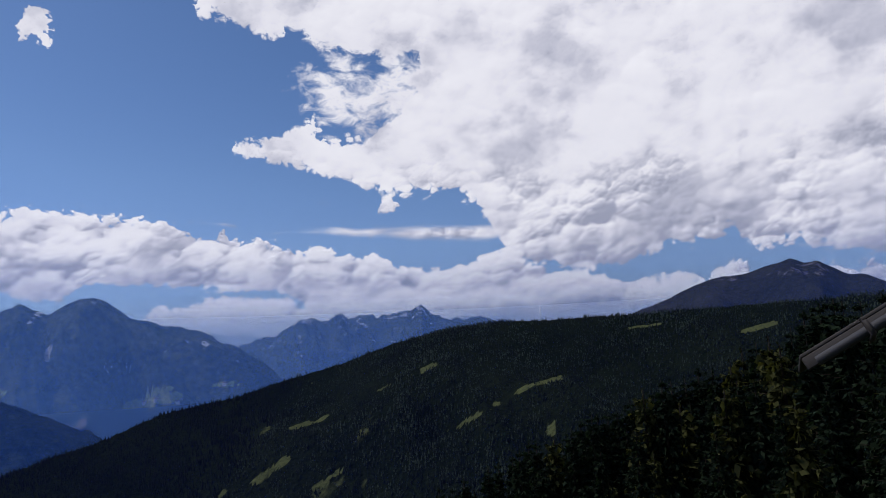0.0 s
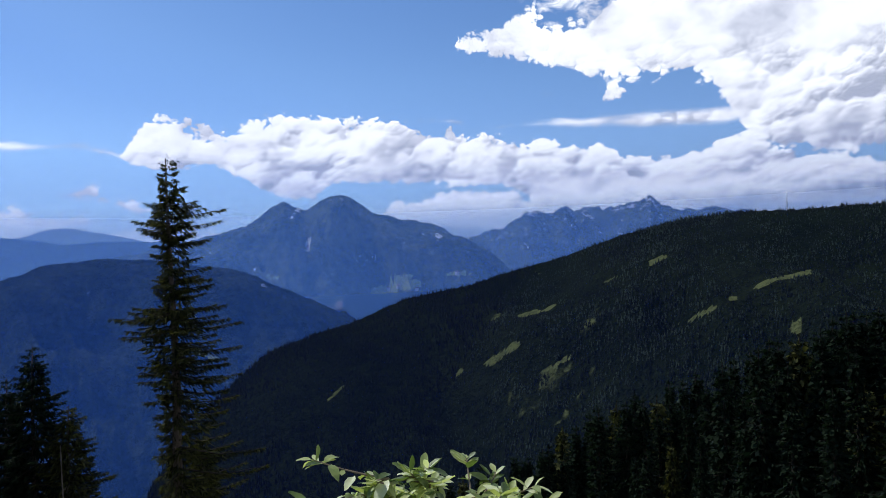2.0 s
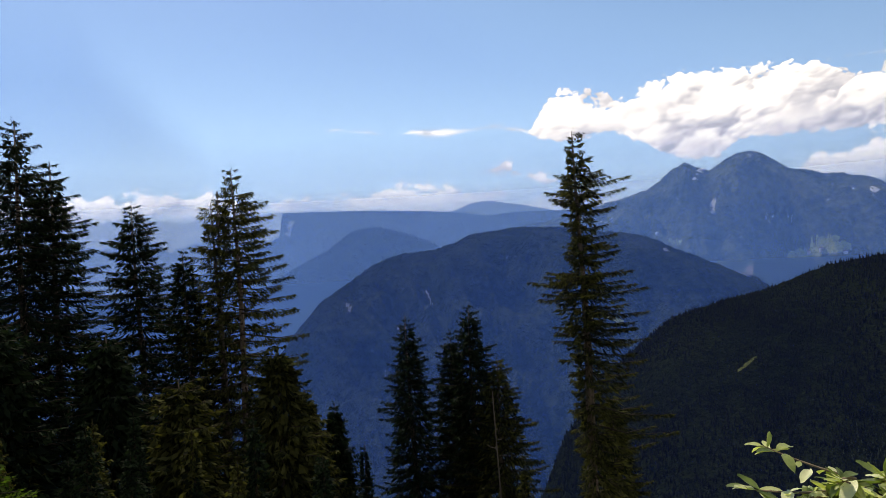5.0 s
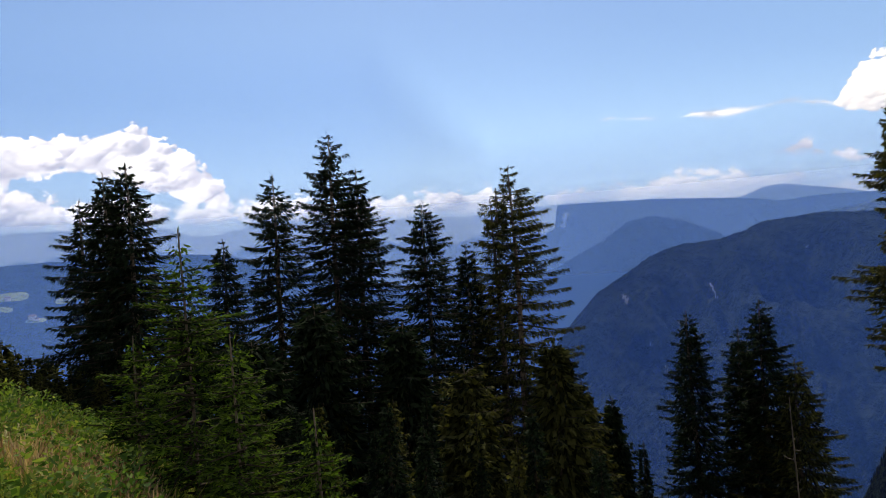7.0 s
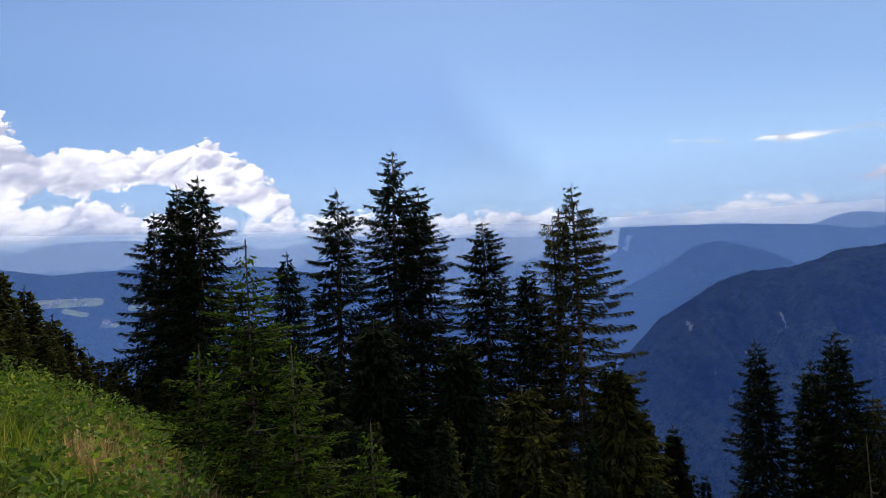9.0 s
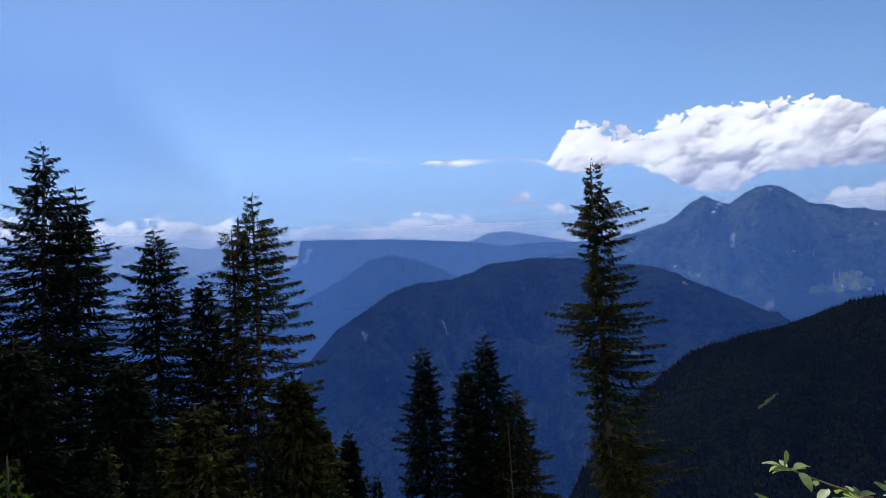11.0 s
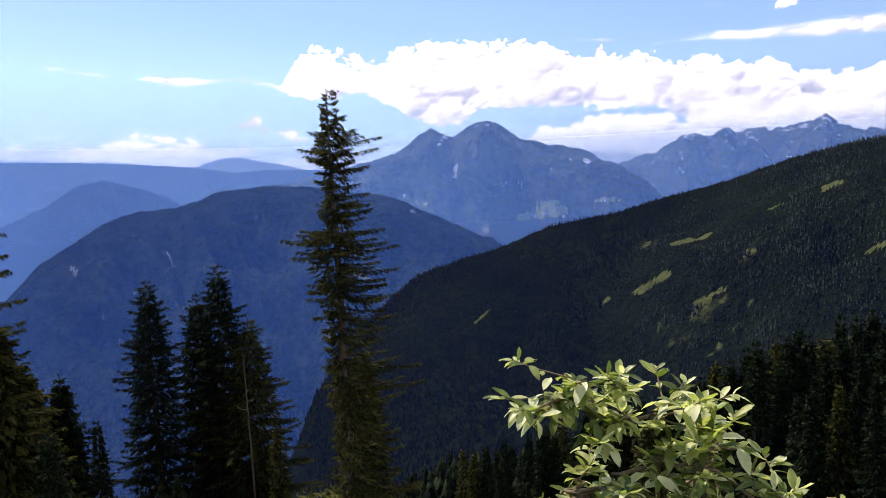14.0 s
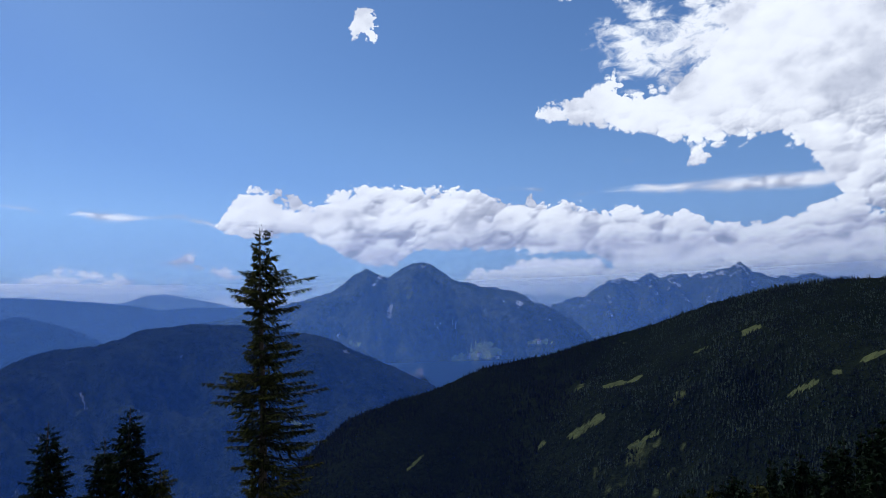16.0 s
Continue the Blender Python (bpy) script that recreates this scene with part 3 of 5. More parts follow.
# the added haze sheets: distance over azimuth, share of light scattered, colour, heights between which it ends
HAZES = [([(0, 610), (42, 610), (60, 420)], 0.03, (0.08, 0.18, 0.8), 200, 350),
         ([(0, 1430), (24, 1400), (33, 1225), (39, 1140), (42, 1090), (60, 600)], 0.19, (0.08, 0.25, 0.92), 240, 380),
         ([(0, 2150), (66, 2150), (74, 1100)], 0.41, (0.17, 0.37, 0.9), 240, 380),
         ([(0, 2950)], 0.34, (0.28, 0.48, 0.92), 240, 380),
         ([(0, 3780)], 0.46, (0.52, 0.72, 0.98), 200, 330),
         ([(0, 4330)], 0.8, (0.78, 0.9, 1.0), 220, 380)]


def shade_sward(n, p):
    pos = place(n)
    patch, fine = n.noise(pos, 0.35, 6.0, 0.6), n.noise(pos, 9.0, 6.0, 0.7)
    c = n.ramp(n.math("MULTIPLY_ADD", fine, 0.5, n.math("MULTIPLY", patch, 0.6)), [(0.3, (0.010, 0.014, 0.006)), (0.5, (0.025, 0.034, 0.010)), (0.64, (0.05, 0.05, 0.02)), (0.82, (0.07, 0.055, 0.036))])
    n.put(p.inputs["Base Color"], c)
    p.inputs["Roughness"].default_value = 1.0
    p.inputs["Specular IOR Level"].default_value = 0.0
    bumped(n, p, fine, 0.06)


def shade_snow(n, p):
    pos = place(n)
    n.put(p.inputs["Base Color"], n.mix(n.step(n.noise(pos, 0.015, 8.0, 0.7), 0.48, 0.56), (0.12, 0.12, 0.12), (0.7, 0.72, 0.75)))
    p.inputs["Roughness"].default_value = 0.8


M_SWARD = material("alpine_sward", shade_sward)
M_SNOW = material("snow_and_rock", shade_snow)
build_land()
build_haze()


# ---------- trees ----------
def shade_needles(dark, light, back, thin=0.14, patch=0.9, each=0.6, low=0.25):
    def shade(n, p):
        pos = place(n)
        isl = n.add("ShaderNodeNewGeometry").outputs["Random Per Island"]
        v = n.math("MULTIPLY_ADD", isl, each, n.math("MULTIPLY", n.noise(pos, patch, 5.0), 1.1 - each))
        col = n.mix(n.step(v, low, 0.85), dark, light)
        n.put(p.inputs["Base Color"], col)
        p.inputs["Roughness"].default_value = 0.8
        p.inputs["Specular IOR Level"].default_value = 0.04
        tr = n.add("ShaderNodeBsdfTranslucent")
        n.put(tr.inputs[0], n.mix(1.0, col, back, "MULTIPLY"))
        m = n.add("ShaderNodeMixShader")
        m.inputs[0].default_value = thin
        n.t.links.new(p.outputs[0], m.inputs[1])
        n.t.links.new(tr.outputs[0], m.inputs[2])
        return m.outputs[0]
    return shade


def shade_bark(n, p):
    pos = place(n)
    sep = n.add("ShaderNodeSeparateXYZ")
    n.put(sep.inputs[0], pos)
    v = n.noise(n.vec(n.math("MULTIPLY", sep.outputs[0], 14.0), n.math("MULTIPLY", sep.outputs[1], 14.0), n.math("MULTIPLY", sep.outputs[2], 4.0)), 1.6, 6.0, 0.7)
    n.put(p.inputs["Base Color"], n.ramp(v, [(0.3, (0.045, 0.035, 0.028)), (0.6, (0.14, 0.11, 0.09)), (0.8, (0.2, 0.18, 0.16))]))
    p.inputs["Roughness"].default_value = 0.9
    bumped(n, p, v, 0.02)


def shade_limb(n, p):
    v = n.noise(place(n), 30.0, 4.0, 0.7)
    n.put(p.inputs["Base Color"], n.mix(v, (0.016, 0.013, 0.010), (0.05, 0.042, 0.034)))
    p.inputs["Roughness"].default_value = 0.95
    p.inputs["Specular IOR Level"].default_value = 0.05


M_BARK, M_LIMB = material("spruce_bark", shade_bark), material("spruce_limb", shade_limb)
# coloured near black to deepen the shade in the crowns
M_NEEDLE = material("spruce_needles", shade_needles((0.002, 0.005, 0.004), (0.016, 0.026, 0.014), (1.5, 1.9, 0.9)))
# yellowing needles, lightened so that their colour also carries sunlight
M_NEEDLE_OLD_LIT = material("sunlit_yellowing_needles", shade_needles((0.005, 0.008, 0.004), (0.065, 0.068, 0.024), (1.9, 1.9, 0.8), 0.24))
M_NEEDLE_YOUNG = material("young_needles", shade_needles((0.004, 0.010, 0.003), (0.06, 0.10, 0.02), (1.7, 1.9, 0.7), 0.4))
# far needles darkened to paint the cloud shadow on the ridge
M_NEEDLE_SHADED = material("shaded_distant_needles", shade_needles((0.001, 0.003, 0.003), (0.007, 0.012, 0.009), (1.2, 1.3, 0.7), 0.1, 0.02, 0.34, 0.45))
M_SCRUB = material("scrub_leaves", shade_needles((0.012, 0.018, 0.007), (0.13, 0.135, 0.05), (1.7, 1.7, 0.8), 0.35))
# far needles lightened for the sunlit part of the ridge
M_NEEDLE_FAR_LIT = material("lit_distant_needles", shade_needles((0.003, 0.006, 0.005), (0.034, 0.048, 0.030), (1.2, 1.3, 0.7), 0.1, 0.02, 0.34, 0.45))


def part(name, me, parent, label=""):
    ob = new(name, me)
    ob.parent = parent
    return tagged(ob, label) if label else ob


def tube(path, radii, sides=7):
    """Vertices and quads of a tapered tube along points."""
    path = np.asarray(path, float)
    v, f = [], []
    for i, (p, r) in enumerate(zip(path, radii)):
        d = path[min(i + 1, len(path) - 1)] - path[max(i - 1, 0)]
        d = d / (np.linalg.norm(d) + 1e-9)
        a = np.cross(d, (0.31, 0.95, 0.05) if abs(d[2]) > 0.5 else (0, 0, 1))
        a = a / np.linalg.norm(a)
        b = np.cross(d, a)
        for k in range(sides):
            t = 2 * math.pi * k / sides
            v.append(p + r * (math.cos(t) * a + math.sin(t) * b))
        if i:
            o = (i - 1) * sides
            f += [(o + k, o + (k + 1) % sides, o + sides + (k + 1) % sides, o + sides + k) for k in range(sides)]
    return np.array(v), np.array(f)


def joined(pieces):
    """Several (vertices, quads) as one."""
    vs, fs, o = [], [], 0
    for v, f in pieces:
        vs.append(v)
        fs.append(f + o)
        o += len(v)
    return np.concatenate(vs), np.concatenate(fs)


def norm(v):
    return v / (np.linalg.norm(v, axis=-1, keepdims=True) + 1e-9)


def sprays(base, along, length, width, rng):
    """Needle-covered twigs as lens-shaped blades: base points, directions, lengths, widths."""
    n = len(base)
    side = norm(np.cross(along, norm(rng.normal(size=(n, 3)))))
    bow = norm(np.cross(side, along)) * (length * rng.uniform(-0.12, 0.12, n))[:, None]
    L, Wd = length[:, None], width[:, None]
    mid = base + along * L * rng.uniform(0.35, 0.55, n)[:, None] + bow
    v = np.stack([base, mid + side * Wd * 0.5, base + along * L, mid - side * Wd * 0.5], 1)
    f = np.arange(n * 4).reshape(n, 4)
    return v.reshape(-1, 3), f


def crown_parts(h, rng, width, first=0.1, shape=0.8, step=0.3, per=6, droop=0.4, spray=0.3, thin=0.0, blade=0.034, profile=None, lobes=None, ragged=0.3, dens=1.0, leader=0.0, hang=(-1.2, 0.12), core=1.0, bare=0.0):
    """Limbs and needle sprays of a spruce of height h.
    shape: how the crown narrows; profile: its reach over metres below the top instead; lobes: (angle, reach away from it, reach towards it, both over metres below the top);
    thin: share of limbs that are missing; dens: how many sprays; core: how full it is round the trunk; bare: needleless share of each limb."""
    limbs, B, D, Ln, Wd = [], [], [], [], []
    up = np.array((0, 0, 1.0))
    z = first * h

    def reach_at(q, a):
        if lobes:
            k = 0.5 + 0.5 * math.cos(a - lobes[0])
            down = (1 - q) * (1 - first) * h
            return float(ramp1d(lobes[1], down)) * (1 - k) + float(ramp1d(lobes[2], down)) * k
        if profile:
            return float(ramp1d(profile, (1 - q) * (1 - first) * h)) * width / 2.1
        return width * (1 - q) ** shape * (0.75 + 0.25 * min(1, q * 6)) + 0.06

    while z < h * 0.985 - leader:
        q = (z / h - first) / (1 - first)
        for b in range(per if q < 0.88 else 5):
            if rng.uniform() < thin * (1 - 0.6 * q):
                continue
            a = 2 * math.pi * (b + rng.uniform(-0.4, 0.4)) / per + z * 2.1
            R = reach_at(q, a) * rng.uniform(1 - ragged * 1.4, 1 + ragged * 0.6)
            out = np.array((math.cos(a), math.sin(a), 0.0))
            across = np.cross(out, up)
            m = max(4, int(R / 0.16))
            s = np.linspace(0, 1, m)
            dr = droop * (1 - q * 1.1) * rng.uniform(0.6, 1.4)
            zz = z + rng.uniform(-0.15, 0.15) * min(1.0, R) + R * (0.03 * s - dr * s * 1.25 + (0.6 * dr + 0.05) * s ** 3 + 0.34 * s * max(0.0, q - 0.55))
            pts = out * (s * R)[:, None] + up * zz[:, None]
            pts += across * (0.07 * R * np.sin(s * 5 + a))[:, None]
            if R > 0.35:
                bone = pts[[0, m // 2, -1]]
                limbs.append(tube(bone, np.linspace(0.010 + 0.011 * R, 0.004, 3), 3))
            # hanging sprays along it, shorter towards the tip
            n = max(12, int(R / 0.0125 * dens))
            t = bare + (1 - bare) * rng.uniform(0.02, 1, n) ** 0.7
            p = np.stack([np.interp(t, s, pts[:, j]) for j in range(3)], 1)
            d = out * rng.uniform(0.35, 1.0, n)[:, None] + across * (rng.choice((-1.0, 1.0), n) * rng.uniform(0.2, 1.0, n))[:, None] + up * rng.uniform(*hang, n)[:, None]
            B.append(p)
            D.append(norm(d))
            Ln.append(spray * rng.uniform(0.5, 1.15, n) * (1.05 - 0.55 * t) * min(1, 0.35 + R))
            Wd.append(blade * rng.uniform(0.6, 1.3, n))
        z += step * rng.uniform(0.75, 1.25) * (1 - 0.4 * q)
    # the dark inside, and the leader
    n = int(230 * h * core)
    if n:
        q = rng.uniform(0.0, 0.94, n)
        a = rng.uniform(0, 6.283, n)
        rad = np.array([reach_at(x, y) for x, y in zip(q, a)]) * 0.5 * np.sqrt(rng.uniform(0.02, 1, n))
        B.append(np.stack([rad * np.cos(a), rad * np.sin(a), (first + q * (1 - first)) * h - rad * droop * 0.5], 1))
        D.append(norm(np.stack([np.cos(a), np.sin(a), rng.uniform(-1.4, 0.1, n)], 1) + rng.normal(0, 0.35, (n, 3))))
        Ln.append(spray * rng.uniform(0.6, 1.3, n) * np.minimum(1, 0.4 + rad))
        Wd.append(blade * rng.uniform(1.4, 2.8, n))
    k = 6
    B.append(np.stack([np.zeros(k), np.zeros(k), h - np.linspace(0.1, 0.45, k)], 1))
    D.append(norm(np.stack([rng.normal(size=k) * 0.4, rng.normal(size=k) * 0.4, np.ones(k)], 1)))
    Ln.append(np.full(k, 0.11))
    Wd.append(np.full(k, blade * 0.8))
    return limbs, sprays(np.concatenate(B), np.concatenate(D), np.concatenate(Ln), np.concatenate(Wd), rng)


def spruce(h, seed, label, needles, width=2.0, trunk=None, lean=0.0, group="", category="spruce tree", each_limb=False, bark=None, **kw):
    """A spruce standing at the origin: trunk, limbs, needles."""
    rng = np.random.default_rng(seed)
    ob = tagged(new("spruce_tree"), label, category, group)
    limbs, (v, f) = crown_parts(h, rng, width, **kw)
    zs = np.linspace(-0.4, h * 0.99, 14)
    r0 = trunk or 0.011 * h + 0.03
    bend = np.stack([0.04 * np.sin(zs * 0.6 + seed), 0.04 * np.cos(zs * 0.5 + seed), zs], 1)
    tv, tf = tube(bend, r0 * (1 - np.clip(zs, 0, h) / h) ** 0.8 + 0.008, 9)
    part("trunk", mesh_from("trunk", tv, tf, bark or M_BARK), ob, "rough grey-brown bark")
    if each_limb:
        for lv, lf in limbs:
            part("limb", mesh_from("limb", lv, lf, M_LIMB), ob)
    else:
        lv, lf = joined(limbs)
        tagged(part("branchwork", mesh_from("branchwork", lv, lf, M_LIMB), ob), kind="stuff")
    tagged(part("crown", mesh_from("crown", v, f, needles, smooth_shade=False), ob), kind="stuff")
    return ob


def stand(ob, az, dist, top_el=None, h=None, turn=0.0, lean=0.0):
    """Sets a tree on the hillside at that azimuth and distance, scaled so that its top is at top_el."""
    p = spot(az, 0, dist)
    g = ground_z(p.x, p.y)
    k = 1.0
    if top_el is not None:
        k = (EYE + dist * math.tan(radians(top_el)) - g) / h
    ob.matrix_basis = pose(p.x, p.y, g - 0.05, lean, 0, turn) @ Matrix.Diagonal((k, k, k, 1))
    return ob


def tree_height(az, dist, top_el):
    p = spot(az, top_el, dist)
    return p.z - ground_z(p.x, p.y) + 0.05


LONE = (radians(36.9),
        [(0, 0.05), (0.3, 0.2), (0.8, 0.36), (1.5, 0.4), (1.75, 0.85), (2.2, 0.85), (2.4, 0.45), (3.5, 0.4), (4.2, 0.5), (4.6, 1.45), (5.0, 1.55), (5.6, 1.1), (6.4, 0.9), (7.0, 0.45), (9, 0.3), (16, 0.3)],
        [(0, 0.05), (0.3, 0.24), (0.8, 0.5), (1.2, 0.85), (1.5, 0.8), (1.9, 1.25), (2.3, 1.1), (2.7, 0.8), (3.5, 0.95), (4.4, 1.25), (5.0, 1.5), (5.4, 2.2), (6.0, 1.9), (7, 1.95), (8.5, 2.3), (10, 2.2), (16, 1.6)])
AIRY = (radians(64.7),
        [(0, 0.08), (0.5, 0.4), (1.5, 0.8), (3, 1.0), (5, 1.3), (8, 1.5), (16, 1.6)],
        [(0, 0.08), (0.4, 0.4), (0.9, 0.55), (1.2, 1.1), (2.2, 1.3), (3.5, 1.6), (5, 1.85), (8, 2.05), (16, 1.8)])


CONE = [(0, 0.05), (0.5, 0.33), (1.0, 0.58), (1.8, 0.88), (2.6, 1.12), (4.0, 1.55), (6.0, 1.9), (9.0, 2.1), (18.0, 1.9)]


def near_spruces():
    green, grove = "dark green spruce in a dense group on the steep slope", "spruces on the slope"
    old = dict(shape=0.5, thin=0.25, step=0.3, spray=0.34, droop=0.6, dens=0.75, core=0.1, bare=0.12, blade=0.03, hang=(-1.5, 0.1))
    firm = dict(profile=CONE, droop=0.55, first=0.12, dens=1.1, ragged=0.36, core=1.4, step=0.32)
    fill = dict(shape=0.6, dens=0.6, step=0.34, spray=0.4, blade=0.06, core=2.0)
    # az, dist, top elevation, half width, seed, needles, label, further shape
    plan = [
        (36.9, 21.0, 8.8, 2.0, 3, M_NEEDLE_OLD_LIT, "tall lone spruce with ragged branches and bare lower trunk",
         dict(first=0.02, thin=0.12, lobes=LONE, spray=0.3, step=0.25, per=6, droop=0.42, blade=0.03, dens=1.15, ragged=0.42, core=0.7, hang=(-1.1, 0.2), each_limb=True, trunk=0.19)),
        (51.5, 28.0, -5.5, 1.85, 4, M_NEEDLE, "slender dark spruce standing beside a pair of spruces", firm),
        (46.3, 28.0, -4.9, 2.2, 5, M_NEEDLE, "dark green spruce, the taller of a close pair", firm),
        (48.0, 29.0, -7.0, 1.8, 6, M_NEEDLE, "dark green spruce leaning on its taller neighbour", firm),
        (44.2, 27.0, -9.4, 2.6, 7, M_NEEDLE_OLD_LIT, "small spruce at the foot of a taller one", firm),
        (64.7, 22.0, 7.2, 2.3, 8, M_NEEDLE_OLD_LIT, "thin old spruce with a bare trunk and see-through crown", dict(old, lobes=AIRY, trunk=0.16, dens=1.0)),
        (66.3, 22.6, 4.6, 1.9, 9, M_NEEDLE_OLD_LIT, "old spruce with a bare dead top among other spruces", old),
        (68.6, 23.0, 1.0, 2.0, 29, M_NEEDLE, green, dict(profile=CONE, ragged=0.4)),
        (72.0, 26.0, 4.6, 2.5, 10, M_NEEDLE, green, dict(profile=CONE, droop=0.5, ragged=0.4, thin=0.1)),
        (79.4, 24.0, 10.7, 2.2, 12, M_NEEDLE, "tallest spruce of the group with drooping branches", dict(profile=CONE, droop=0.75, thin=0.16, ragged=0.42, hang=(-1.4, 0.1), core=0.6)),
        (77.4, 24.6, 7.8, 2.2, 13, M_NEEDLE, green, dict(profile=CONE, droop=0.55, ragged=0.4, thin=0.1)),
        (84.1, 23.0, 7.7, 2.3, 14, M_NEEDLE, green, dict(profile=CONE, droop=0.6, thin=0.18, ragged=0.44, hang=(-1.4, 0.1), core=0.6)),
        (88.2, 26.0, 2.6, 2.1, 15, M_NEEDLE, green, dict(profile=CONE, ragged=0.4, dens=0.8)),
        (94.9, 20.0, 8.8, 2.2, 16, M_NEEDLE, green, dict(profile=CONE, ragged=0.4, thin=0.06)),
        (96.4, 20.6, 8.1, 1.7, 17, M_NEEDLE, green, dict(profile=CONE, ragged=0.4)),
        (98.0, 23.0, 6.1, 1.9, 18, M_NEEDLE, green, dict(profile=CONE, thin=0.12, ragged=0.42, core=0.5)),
        (59.9, 24.0, -11.0, 1.9, 19, M_NEEDLE_OLD_LIT, green, dict(fill, shape=0.8)),
        (62.0, 19.0, -7.0, 2.0, 20, M_NEEDLE_OLD_LIT, "low bushy spruce at the foot of taller ones", fill),
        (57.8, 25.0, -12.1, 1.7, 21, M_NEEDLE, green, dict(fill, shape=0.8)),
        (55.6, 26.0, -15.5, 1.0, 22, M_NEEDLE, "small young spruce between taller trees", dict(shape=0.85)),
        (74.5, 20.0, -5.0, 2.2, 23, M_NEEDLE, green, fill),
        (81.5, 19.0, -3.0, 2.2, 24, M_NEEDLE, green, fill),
        (69.5, 18.0, -9.0, 2.0, 25, M_NEEDLE_OLD_LIT, green, fill),
        (35.0, 25.0, -13.0, 1.7, 26, M_NEEDLE_OLD_LIT, "half-bare spruce behind the tall lone one", dict(shape=0.6, thin=0.3)),
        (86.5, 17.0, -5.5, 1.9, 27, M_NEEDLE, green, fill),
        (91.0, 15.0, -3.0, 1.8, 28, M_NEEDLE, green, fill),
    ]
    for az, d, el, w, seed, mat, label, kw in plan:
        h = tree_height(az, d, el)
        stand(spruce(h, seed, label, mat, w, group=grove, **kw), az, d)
    fine = dict(step=0.2, per=7, droop=0.12, spray=0.17, blade=0.018, shape=0.85, leader=0.5, dens=1.6, hang=(-0.45, 0.45), core=0.8, first=0.03, ragged=0.42, thin=0.08)
    for az, d, el, w, seed, label in (
            (91.8, 9.5, 4.1, 1.45, 31, "young sunlit spruce with light green shoots and a long leader"),
            (82.5, 8.0, -11.0, 0.85, 32, "small young spruce with light green shoots"),
            (88.3, 8.6, -4.5, 1.0, 33, "young light green spruce beside a taller one"),
            (95.3, 10.5, -4.0, 1.1, 34, "young light green spruce at the edge of the grass")):
        h = tree_height(az, d, el)
        stand(spruce(h, seed, label, M_NEEDLE_YOUNG, w, 0.02, group="young spruces", **fine), az, d)


def simple_spruce(h, seed, needles, label, width):
    return spruce(h, seed, label, needles, width, group="spruces of the wood", step=0.58, per=6, dens=0.2, spray=0.46, blade=0.1, shape=0.85, droop=0.5, first=0.03, bark=M_LIMB, hang=(-1.1, 0.12), core=0.4, ragged=0.4)


